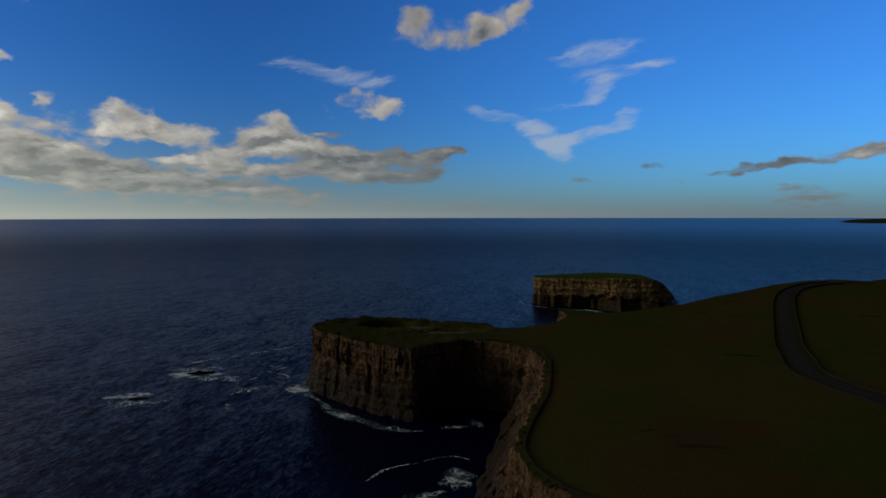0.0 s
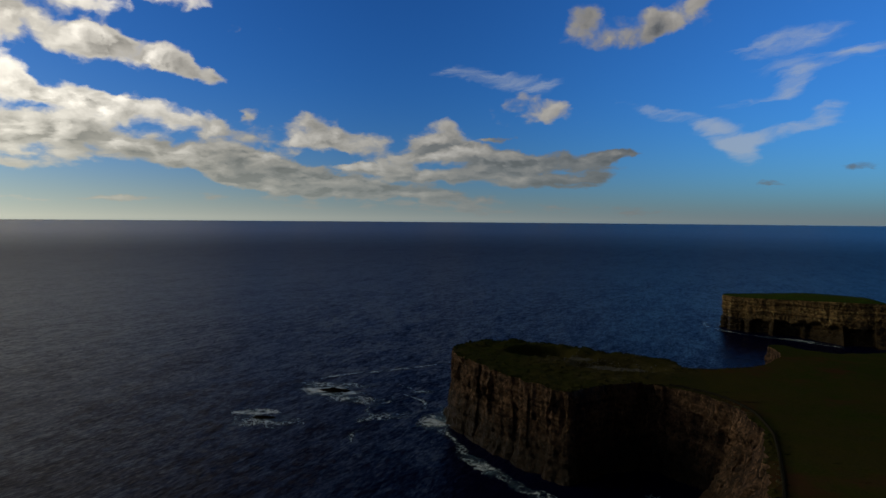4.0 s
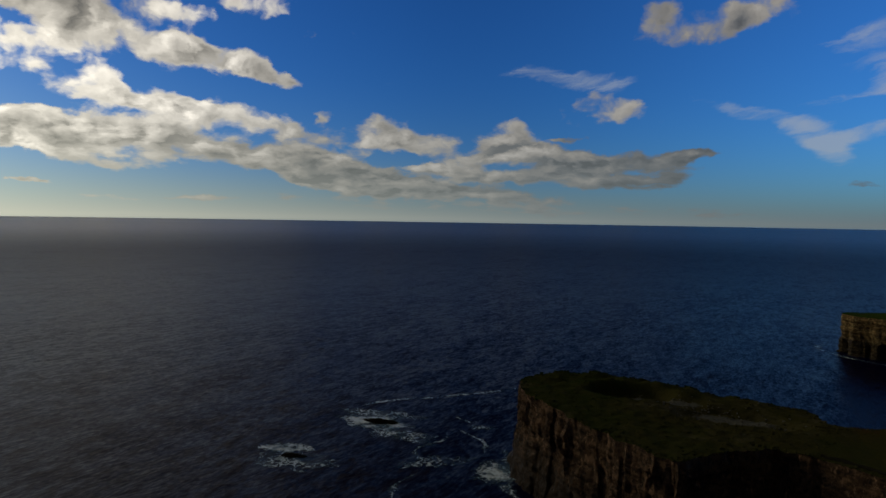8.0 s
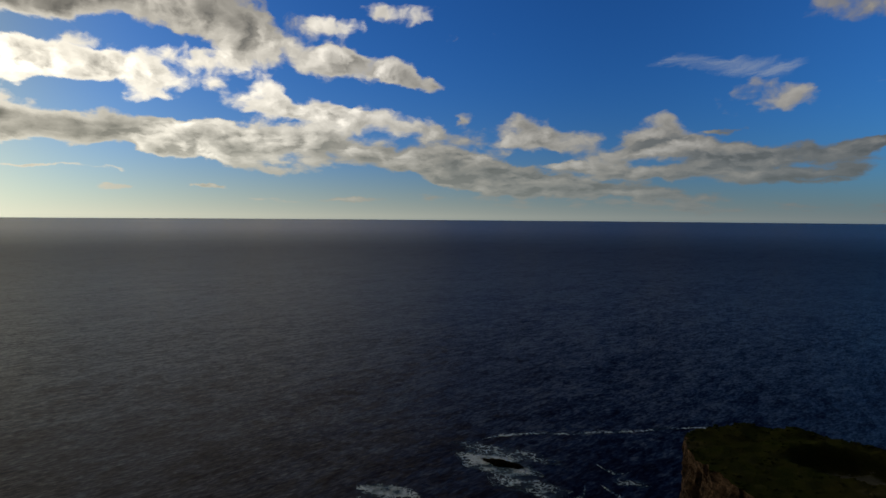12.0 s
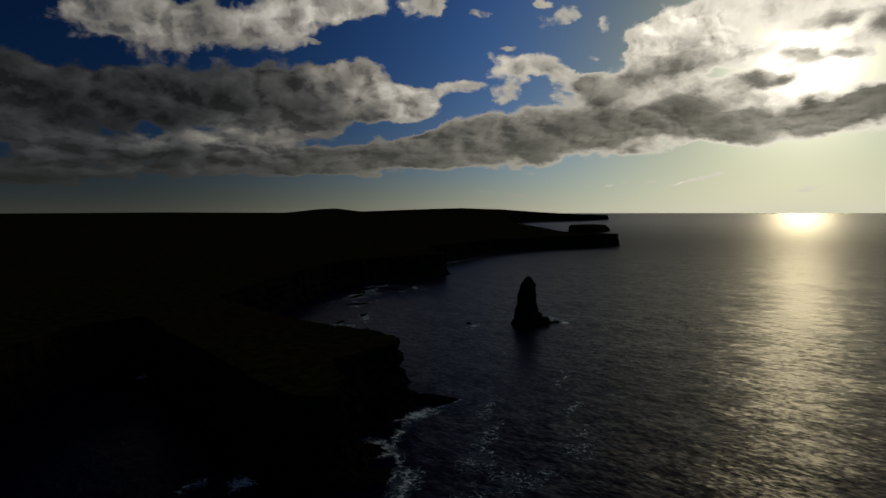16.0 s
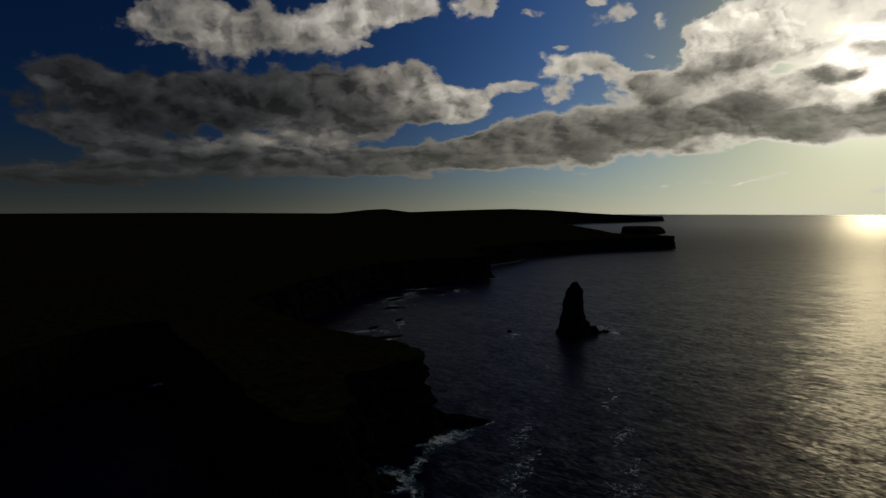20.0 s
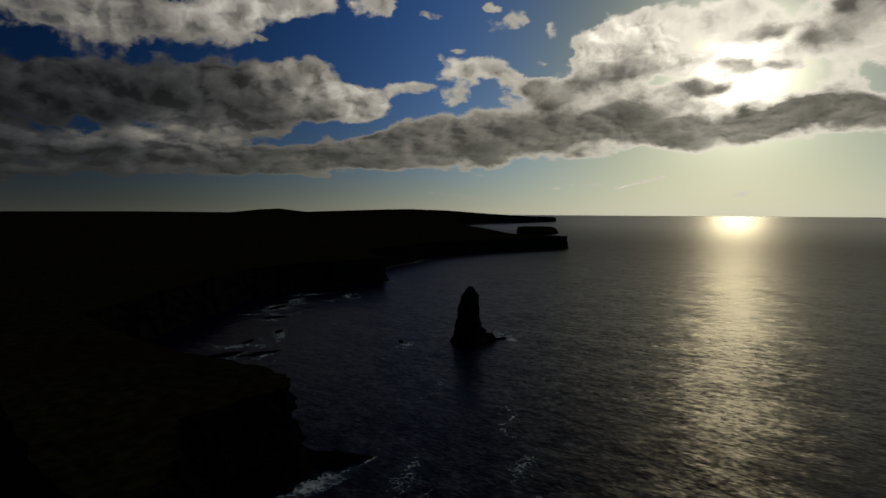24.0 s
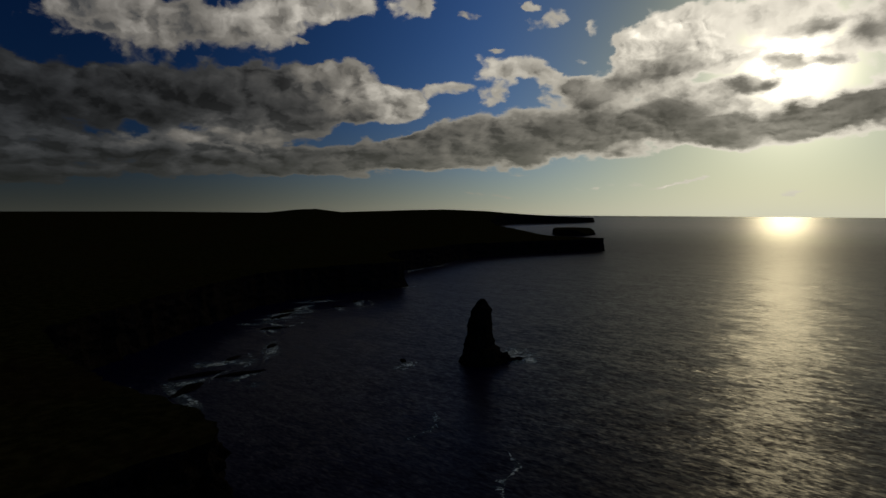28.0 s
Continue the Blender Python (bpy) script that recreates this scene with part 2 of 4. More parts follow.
bank("puffs", [
    (113.6, 13.0, 3.5, 1.11, 0, 1.05, 0.783),
    (109.0, 12.0, 2.1, 0.74, 10, 1, 0.703),
    (119.2, 11.3, 1.6, 0.85, 0, 1.05, 0.61),
    (115.4, 10.8, 1.6, 0.85, 0, 1, 0.656),
    (107.3, 13.7, 0.9, 0.36, 0, 0.8, 0.61),
    (114.6, 14.8, 0.8, 0.24, 0, 0.8, 0.446),
    (106.1, 16.1, 1.0, 1.0, 0, 0.7, 0.61),
    (110.1, 17.1, 1.7, 0.77, -10, 0.7, 0.61),
    (111.6, 18.4, 1.3, 0.46, 0, 0.9, 0.61),
    (132.5, 15.2, 0.8, 0.24, 0, 0.7, 0.204),
])
bank("sunlit", [
    (102.3, 14.4, 2.4, 1.3, -25, 1.05, 1.03),
    (99.4, 16.7, 2.3, 1.32, 0, 1.05, 1.221),
    (97.4, 14.6, 2.6, 1.55, -20, 1.05, 1.359),
    (94.2, 13.0, 2.0, 0.95, 0, 1.05, 1.431),
])

thick = [lump for label, lumps in BANKS.items() if label != "wisp" for lump in lumps]
sunny_side = w.remap(w.math("SUBTRACT", SUN_AZ, azimuth), -30, 30, -1.0, 1.0)
toward_light = w.node("ShaderNodeCombineXYZ", {0: sunny_side, 1: w.remap(toward, 20, 70, 0.3, 1.0), 2: 0.0}).outputs[0]
cover = gather(bent, [lump[:6] for lump in thick])
shine = gather(bent, [(*lump[:5], lump[5] * lump[6]) for lump in thick])   # the lumps' own brightness, weighted by their cover
tone = w.math("DIVIDE", shine, w.math("MAXIMUM", cover, 0.001))
streaks = w.vec("ADD", w.node("ShaderNodeMapping", {"Vector": plan, "Rotation": (0, 0, radians(8))}).outputs[0], w.vec("MULTIPLY", bulge, (3, 2, 0)))
comb = w.noise(w.vec("MULTIPLY", streaks, (0.2, 0.9, 1)), 1.0, 8, 0.62, 0.6)
wisps = gather(w.vec("ADD", plan, w.vec("MULTIPLY", bulge, (2.6, 1.7, 0))), BANKS["wisp"])
wisp = w.math("MULTIPLY", w.remap(w.math("ADD", wisps, w.math("MULTIPLY_ADD", comb, 2.4, -1.55)), 0.0, 1.3), 0.62)


def billows(at):
    """Cauliflower folds over soft drift, finer and flatter towards the horizon."""
    drift = w.noise(at, 1.05, 9, 0.55)
    fold = w.t.nodes.new("ShaderNodeTexVoronoi")
    fold.feature = "SMOOTH_F1"
    w.fill(fold, {"Vector": at, "Scale": 1.9, "Detail": 3.0, "Roughness": 0.5, "Smoothness": 0.5})
    return w.math("MULTIPLY_ADD", fold.outputs["Distance"], -0.34, w.math("ADD", drift, 0.14))


depth = w.math("MULTIPLY", w.math("LOGARITHM", w.math("ADD", w.math("MAXIMUM", height, 0.0), 4.0), math.e), 4.2)
soft_place = w.vec("ADD", w.node("ShaderNodeCombineXYZ", {0: w.math("MULTIPLY", azimuth, 0.2), 1: depth, 2: 0.0}).outputs[0], w.vec("MULTIPLY", bulge, (0.5, 0.5, 0)))
grain = billows(soft_place)
lifted = billows(w.vec("ADD", soft_place, w.vec("MULTIPLY", toward_light, (0.14, 0.26, 0))))
mass = w.math("MULTIPLY_ADD", w.math("SUBTRACT", grain, 0.42), w.remap(cover, 0.0, 0.4, 0.0, 2.7), cover)
veil = w.remap(mass, 0.22, w.remap(azimuth, 25, 85, 1.05, 0.72))
heart = w.remap(mass, 0.45, w.remap(azimuth, 95, 125, 1.7, 1.15))
near_sun = w.math("EXPONENT", w.math("MULTIPLY", toward, -1 / 14))
wide_sun = w.math("EXPONENT", w.math("MULTIPLY", toward, -1 / 28))
# thin edges let the sun through; folds turned to it are lighter
edge = w.math("MULTIPLY", w.math("EXPONENT", w.math("MULTIPLY", toward, -1 / 20)), 2.3)
edge = w.math("MULTIPLY", edge, w.remap(azimuth, 118, 150, 1.0, 0.35))
edge = w.math("MAXIMUM", edge, w.math("MULTIPLY", tone, 1.2))
folds = w.math("MULTIPLY_ADD", w.math("SUBTRACT", grain, lifted), 4.4, 1.0)
folds = w.math("MULTIPLY", w.math("MAXIMUM", folds, 0.4), w.remap(grain, 0.28, 0.58, 1.45, 0.64))
body = w.math("MULTIPLY", tone, folds)
bright = w.node("ShaderNodeMix", {0: heart, 2: edge, 3: body}).outputs[0]
tint = w.mix(w.remap(toward, 12, 75), (1.08, 1.0, 0.84), w.mix(w.remap(bright, 0.05, 0.3), (0.93, 1.0, 1.1), (1.06, 1.0, 0.92)))
cloud = w.vec("SCALE", tint)
w.t.links.new(bright, cloud.node.inputs["Scale"])

blue = w.vec("MULTIPLY", sky, w.mix(w.remap(toward, 9, 28), (0.042, 0.054, 0.058), (0.022, 0.072, 0.165)))
blue = w.vec("MULTIPLY", blue, w.mix(w.remap(azimuth, 70, 150), (1, 1, 1), (0.7, 0.72, 0.75)))
west_shade = w.mix(w.remap(azimuth, 100, 152), (1, 1, 1), (0.22, 0.23, 0.25))
blue = w.vec("MULTIPLY", blue, west_shade)
blue = w.vec("MULTIPLY", blue, w.mix(w.remap(azimuth, -24, 24), (1.3, 1.3, 1.25), (0.5, 0.58, 0.61)))
haze_tint = w.mix(w.math("EXPONENT", w.math("MULTIPLY", toward, -1 / 34)), w.mix(w.remap(azimuth, 80, 120), (0.1, 0.15, 0.19), (0.13, 0.15, 0.13)), (1.65, 1.6, 1.18))
haze_tint = w.vec("MULTIPLY", haze_tint, west_shade)
haze_depth = w.math("MULTIPLY_ADD", wide_sun, 5.2, 2.2)
haze = w.mix(w.math("EXPONENT", w.math("MULTIPLY", w.math("DIVIDE", w.math("ABSOLUTE", height), haze_depth), -1.0)), blue, haze_tint)
far_depth = w.remap(azimuth, 50, 85, 5.5, 3.0)
cloud = w.mix(w.math("MULTIPLY", w.math("EXPONENT", w.math("MULTIPLY", w.math("DIVIDE", w.math("ABSOLUTE", height), far_depth), -1.0)), 0.75), cloud, haze_tint)
glow = w.math("ADD", w.math("MULTIPLY", w.math("EXPONENT", w.math("MULTIPLY", toward, -1 / 2.2)), 9.0),
              w.math("MULTIPLY", w.math("EXPONENT", w.math("MULTIPLY", toward, -1 / 9)), 0.55))
open_sky = w.vec("ADD", haze, w.vec("MULTIPLY", w.node("ShaderNodeCombineXYZ", {0: glow, 1: glow, 2: glow}).outputs[0], (1.0, 0.9, 0.62)))
open_sky = w.mix(wisp, open_sky, w.mix(near_sun, (0.42, 0.46, 0.5), (1.2, 1.1, 0.9)))
seen_sky = w.mix(w.math("MULTIPLY", veil, 0.985), open_sky, cloud)
# unseen dark sky overhead and inland, added to dim the land and sea
dim_sky = w.math("MAXIMUM", w.remap(height, 19.5, 26), w.remap(w.vec("DOT_PRODUCT", way, (0.77, -0.64, 0), out=1), 0.35, 0.8))
dim_sky_tone = w.mix(w.noise(w.vec("MULTIPLY", way, (3, 3, 6)), 1.0, 5, 0.6), (0.008, 0.009, 0.011), (0.035, 0.037, 0.04))
# its sunward part is brightened, also out of view, to lighten the water
added_glow = w.math("MULTIPLY", w.remap(toward, 20, 68, 1.0, 0.0), w.remap(azimuth, 62, 112, 1.0, 0.06))
dim_sky_tone = w.mix(added_glow, dim_sky_tone, (1.6, 1.42, 1.1))
seen_sky = w.mix(dim_sky, seen_sky, dim_sky_tone)
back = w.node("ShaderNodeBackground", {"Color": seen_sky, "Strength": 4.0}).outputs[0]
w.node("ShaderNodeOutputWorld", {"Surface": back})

# ---- materials ----
def material(name):
    m = bpy.data.materials.new(name)
    m.use_nodes = True
    m.node_tree.nodes.clear()
    n = Nodes(m.node_tree)
    where = n.node("ShaderNodeNewGeometry").outputs["Position"]
    return m, n, where


def finish(n, color, rough, height=None, strength=0.5, distance=0.3, **more):
    ins = {"Base Color": color, "Roughness": rough}
    if height is not None:
        ins["Normal"] = n.node("ShaderNodeBump", {"Height": height, "Strength": strength, "Distance": distance}).outputs[0]
    ins.update(more)
    shader = n.node("ShaderNodeBsdfPrincipled", ins)
    n.node("ShaderNodeOutputMaterial", {"Surface": shader.outputs[0]})
    return shader


def rock_material(name, pale, deep, bedded=0.5, dark_foot=True):
    m, n, p = material(name)
    z = n.node("ShaderNodeSeparateXYZ", {0: p}).outputs[2]
    beds = n.noise(n.vec("MULTIPLY", p, (0.02, 0.02, 0.55)), 1.0, 5, 0.65)
    flutes = n.noise(n.vec("MULTIPLY", p, (0.35, 0.35, 0.04)), 1.0, 5, 0.6)
    blot = n.noise(p, 0.12, 5, 0.6)
    grit = n.noise(p, 0.8, 8, 0.72)
    tone = n.math("ADD", n.math("MULTIPLY", beds, bedded), n.math("MULTIPLY", flutes, 1 - bedded))
    color = n.mix(n.remap(tone, 0.34, 0.66), deep, pale)
    color = n.mix(n.remap(blot, 0.5, 0.72, 0.0, 0.6), color, tuple(c * 0.8 for c in pale))
    color = n.mix(n.remap(grit, 0.36, 0.56, 0.85, 0.0), color, (0.02, 0.018, 0.016))
    flecks = n.noise(n.vec("MULTIPLY", p, (0.9, 0.9, 0.45)), 1.0, 6, 0.7)
    color = n.mix(n.remap(flecks, 0.56, 0.66, 0.0, 0.7), color, tuple(min(0.7, c * 1.9) for c in pale))
    rough = 0.85
    # darker and glossier towards the foot, with a ragged upper limit
    if dark_foot:
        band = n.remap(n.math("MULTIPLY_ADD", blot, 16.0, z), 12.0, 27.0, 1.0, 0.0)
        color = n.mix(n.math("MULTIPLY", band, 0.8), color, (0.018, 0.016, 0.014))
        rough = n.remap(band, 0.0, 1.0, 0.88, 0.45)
    h = n.math("ADD", n.math("MULTIPLY", beds, 1.6 * bedded), n.math("ADD", n.math("MULTIPLY", flutes, 1.5 - 1.4 * bedded), n.math("MULTIPLY", grit, 1.4)))
    finish(n, color, rough, h, 1.0, 2.0, **{"Specular IOR Level": 0.15 if dark_foot else 0.0})
    return m


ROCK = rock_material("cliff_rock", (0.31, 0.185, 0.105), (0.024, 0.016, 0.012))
# cliff rock with shade put into its colour, near black
SHADE_ROCK = rock_material("shaded_rock", (0.02, 0.015, 0.011), (0.006, 0.005, 0.004), dark_foot=False)
GOLD_ROCK = rock_material("bedded_rock", (0.5, 0.33, 0.13), (0.07, 0.04, 0.021), 0.85)


def grass_material(name, fresh, dry, bare, bare_amount, hollows=()):
    """Rough grass with dry and bare patches; hollows: centre and half sizes of stony floors in it."""
    m, n, p = material(name)
    patch = n.noise(p, 0.018, 6, 0.62)
    clump = n.noise(p, 0.22, 5, 0.65)
    blade = n.noise(p, 1.6, 4, 0.7)
    color = n.mix(n.remap(patch, 0.38, 0.62), fresh, dry)
    color = n.mix(n.remap(clump, 0.35, 0.7, 0.0, 0.55), color, (0.05, 0.042, 0.018))
    color = n.mix(n.remap(blade, 0.3, 0.7, 0.4, 0.0), color, (0.014, 0.02, 0.006))
    color = n.mix(n.remap(n.noise(p, 0.045, 5, 0.7), 0.7 - bare_amount, 0.8 - bare_amount * 0.6), color, bare)
    color = n.mix(n.remap(n.noise(n.vec("MULTIPLY", p, (0.03, 0.09, 1)), 1.0, 5, 0.7), 0.62, 0.68, 0.0, 0.8), color, (0.012, 0.01, 0.006))
    moss = n.remap(n.noise(p, 0.009, 3, 0.55), 0.52, 0.68, 0.0, 0.45)
    color = n.mix(moss, color, tuple(0.55 * u + 0.45 * v for u, v in zip(bare, (0.03, 0.018, 0.012))))
    for x, y, a, b in hollows:
        off = n.vec("MULTIPLY", n.vec("SUBTRACT", p, (x, y, 0)), (1 / a, 1 / b, 0))
        reach = n.math("ADD", n.vec("LENGTH", off, out=1), n.math("MULTIPLY", clump, 0.7))
        color = n.mix(n.remap(reach, 1.0, 1.35, 0.85, 0.0), color, n.mix(n.noise(p, 0.5, 6, 0.7), (0.06, 0.062, 0.05), (0.16, 0.16, 0.135)))
    finish(n, color, 1.0, n.math("ADD", clump, n.math("MULTIPLY", blade, 0.4)), 0.7, 0.6, **{"Specular IOR Level": 0.0})
    return m


GRASS = grass_material("cliff_grass", (0.033, 0.048, 0.007), (0.056, 0.046, 0.012), (0.06, 0.032, 0.015), 0.18)
TURF = grass_material("headland_turf", (0.03, 0.039, 0.009), (0.048, 0.043, 0.013), (0.08, 0.07, 0.036), 0.19,
                      [(-25, 287, 9, 5), (-14, 284, 8, 2.5), (2, 277, 13, 3)])

# grass with the backlit land's shade put into its colour
SHADE_GRASS = grass_material("shaded_grass", (0.0048, 0.006, 0.0018), (0.0084, 0.0066, 0.0024), (0.0072, 0.0048, 0.003), 0.12)
ISLE_GRASS = grass_material("island_grass", (0.0396, 0.0864, 0.0101), (0.0576, 0.0828, 0.0158), (0.0504, 0.0432, 0.0216), 0.02)
m, n, p = material("asphalt")
finish(n, n.mix(n.noise(p, 0.8, 5, 0.7), (0.02, 0.02, 0.021), (0.038, 0.038, 0.039)), 0.85, n.noise(p, 6, 4), 0.4, 0.02, **{"Specular IOR Level": 0.0})
ASPHALT = m
m, n, p = material("gravel_verge")
finish(n, n.mix(n.noise(p, 0.9, 6, 0.7), (0.014, 0.018, 0.006), (0.045, 0.038, 0.02)), 1.0, n.noise(p, 4, 4), 0.6, 0.05, **{"Specular IOR Level": 0.0})
VERGE = m
# stone darkened by colour so the cove wall draws a line of shadow
m, n, p = material("darkened_stone")
finish(n, n.mix(n.noise(p, 2.0, 6, 0.7), (0.01, 0.01, 0.007), (0.03, 0.028, 0.02)), 1.0, n.noise(p, 5, 4), 0.7, 0.05, **{"Specular IOR Level": 0.0})
STONE = m

# sea water: swell, chop and ripples that ease far out; gloss by distance imitates sunlight
m, n, p = material("sea_water")
out_there = n.vec("LENGTH", n.vec("SUBTRACT", p, (-60, 100, 0)), out=1)
turned = n.node("ShaderNodeMapping", {"Vector": p, "Rotation": (0, 0, radians(10))}).outputs[0]
shape = n.vec("MULTIPLY", turned, (1, 0.36, 1))
# wave slopes in three sizes, drawn together by gusts
slope = n.vec("MULTIPLY", n.vec("SUBTRACT", n.noise(shape, 0.045, 3, 0.6, 0.3, out=1), (0.5, 0.5, 0.5)), (0.2, 0.2, 0))
slope = n.vec("ADD", slope, n.vec("MULTIPLY", n.vec("SUBTRACT", n.noise(shape, 0.26, 2, 0.5, 0.3, out=1), (0.5, 0.5, 0.5)), (0.36, 0.36, 0)))
slope = n.vec("ADD", slope, n.vec("MULTIPLY", n.vec("SUBTRACT", n.noise(shape, 0.95, 4, 0.6, 0.4, out=1), (0.5, 0.5, 0.5)), (0.65, 0.65, 0)))
slope = n.vec("MULTIPLY", slope, n.mix(n.remap(out_there, 200, 1000), (1, 1, 0), (0.68, 0.68, 0)))
gusts = n.remap(n.noise(n.vec("MULTIPLY", turned, (0.005, 0.0016, 1)), 1.0, 4, 0.55), 0.35, 0.65, 0.75, 1.2)
slope = n.vec("MULTIPLY", slope, n.node("ShaderNodeCombineXYZ", {0: gusts, 1: gusts, 2: 0.0}).outputs[0])
waves = n.vec("NORMALIZE", n.vec("ADD", n.node("ShaderNodeNewGeometry").outputs["Normal"], slope))
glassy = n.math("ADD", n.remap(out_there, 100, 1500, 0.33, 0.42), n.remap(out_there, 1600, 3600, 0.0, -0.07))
# specular cut to darken near water, raised far out for a sunlit horizon patch
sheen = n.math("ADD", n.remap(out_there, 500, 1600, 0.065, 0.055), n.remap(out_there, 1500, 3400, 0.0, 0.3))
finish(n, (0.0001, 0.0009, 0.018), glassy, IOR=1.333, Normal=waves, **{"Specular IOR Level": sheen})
WATER = m

m, n, p = material("sea_foam")
uv = n.node("ShaderNodeUVMap").outputs[0]
rim = n.node("ShaderNodeSeparateXYZ", {0: uv}).outputs[0]
drawn = n.vec("ADD", p, n.vec("MULTIPLY", n.noise(p, 0.35, 4, out=1), (4.0, 4.0, 0)))
lace = n.noise(drawn, 0.7, 8, 0.7, 0.8)
web = n.t.nodes.new("ShaderNodeTexVoronoi")
web.feature = "DISTANCE_TO_EDGE"
cells = n.fill(web, {"Vector": drawn, "Scale": 0.45}).outputs[0]
net = n.math("ADD", lace, n.remap(cells, 0.0, 0.16, 0.16, -0.06))
alpha = n.remap(n.math("ADD", net, n.math("MULTIPLY", rim, 0.5)), 0.5, 0.92, 0.0, 0.92)
alpha = n.math("MULTIPLY", alpha, n.remap(n.noise(p, 0.13, 4, 0.6), 0.34, 0.6, 0.2, 1.0))
crests = n.node("ShaderNodeBump", {"Height": n.noise(p, 0.5, 5, 0.65), "Strength": 1.0, "Distance": 1.5}).outputs[0]
white = n.node("ShaderNodeBsdfPrincipled", {"Base Color": n.mix(n.remap(alpha, 0.1, 0.8), (0.14, 0.32, 0.46), (0.74, 0.86, 0.95)), "Roughness": 0.8, "Normal": crests})
clear = n.node("ShaderNodeBsdfTransparent")
n.node("ShaderNodeOutputMaterial", {"Surface": n.node("ShaderNodeMixShader", {0: alpha, 1: clear.outputs[0], 2: white.outputs[0]}).outputs[0]})
FOAM = m


# ---- shapes ----
def smooth(a, b, v):
    v = min(1.0, max(0.0, (v - a) / (b - a)))
    return v * v * (3 - 2 * v)


def fbm(x, y, z=0.0, octaves=4):
    return noise.fractal(Vector((x, y, z)), 1.0, 2.0, octaves)


def mesh_object(name, verts, faces, mat, parent=None, uvs=None, soft=False):
    me = bpy.data.meshes.new(name)
    me.from_pydata(verts, [], faces)
    if uvs is not None:
        layer = me.uv_layers.new(name="UVMap")
        for loop in me.loops:
            layer.data[loop.index].uv = uvs[loop.vertex_index]
    me.materials.append(mat)
    if soft:
        me.shade_smooth()
    ob = new(name, me)
    ob.parent = parent
    return ob


def empty(name, where=(0, 0, 0)):
    ob = new(name)
    ob.location = where
    return ob


def curve_through(points, step, closed=False):
    """A Catmull-Rom line through the points, walked in steps of about that length."""
    pts = [Vector(q) for q in points]
    out = []
    last = len(pts) if closed else len(pts) - 1
    for i in range(last):
        a, b = pts[i - 1 if (closed or i) else 0], pts[i]
        c = pts[(i + 1) % len(pts)]
        d = pts[(i + 2) % len(pts)] if closed or i + 2 < len(pts) else c
        count = max(1, round((c - b).length / step))
        for k in range(count):
            t = k / count
            out.append(0.5 * ((2 * b) + (c - a) * t + (2 * a - 5 * b + 4 * c - d) * t * t + (3 * b - a - 3 * c + d) * t ** 3))
    if not closed:
        out.append(pts[-1])
    return out


def inside(poly, x, y):
    """Which of the points lie inside the closed line (numpy arrays)."""
    hit = np.zeros(len(x), bool)
    px, py = poly[:, 0], poly[:, 1]
    qx, qy = np.roll(px, 1), np.roll(py, 1)
    for x0, y0, x1, y1 in zip(px, py, qx, qy):
        if y0 == y1:
            continue
        cross = ((y0 > y) != (y1 > y)) & (x < (x1 - x0) * (y - y0) / (y1 - y0) + x0)
        hit ^= cross
    return hit


def edge_distance(poly, x, y):
    """How far the points lie from the closed line."""
    best = np.full(len(x), 1e9)
    q = np.roll(poly, -1, 0)
    for (x0, y0), (x1, y1) in zip(poly, q):
        dx, dy = x1 - x0, y1 - y0
        t = np.clip(((x - x0) * dx + (y - y0) * dy) / max(dx * dx + dy * dy, 1e-9), 0, 1)
        best = np.minimum(best, np.hypot(x - x0 - t * dx, y - y0 - t * dy))
    return best


def outward(line, closed):
    """Unit normals to the right of the way along the line."""
    out = []
    count = len(line)
    for i in range(count):
        a = line[i - 1] if closed or i else line[i]
        b = line[(i + 1) % count] if closed or i + 1 < count else line[i]
        d = (b - a)
        out.append(Vector((d.y, -d.x)).normalized())
    return out


def sea_level(x, y):
    """The sea's far rim, lifted to where the horizon stands."""
    d = math.hypot(x + 60, y - 100)
    return 57.0 * smooth(1500, 6200, d) / smooth(1500, 6200, 4850) if d > 1500 else 0.0


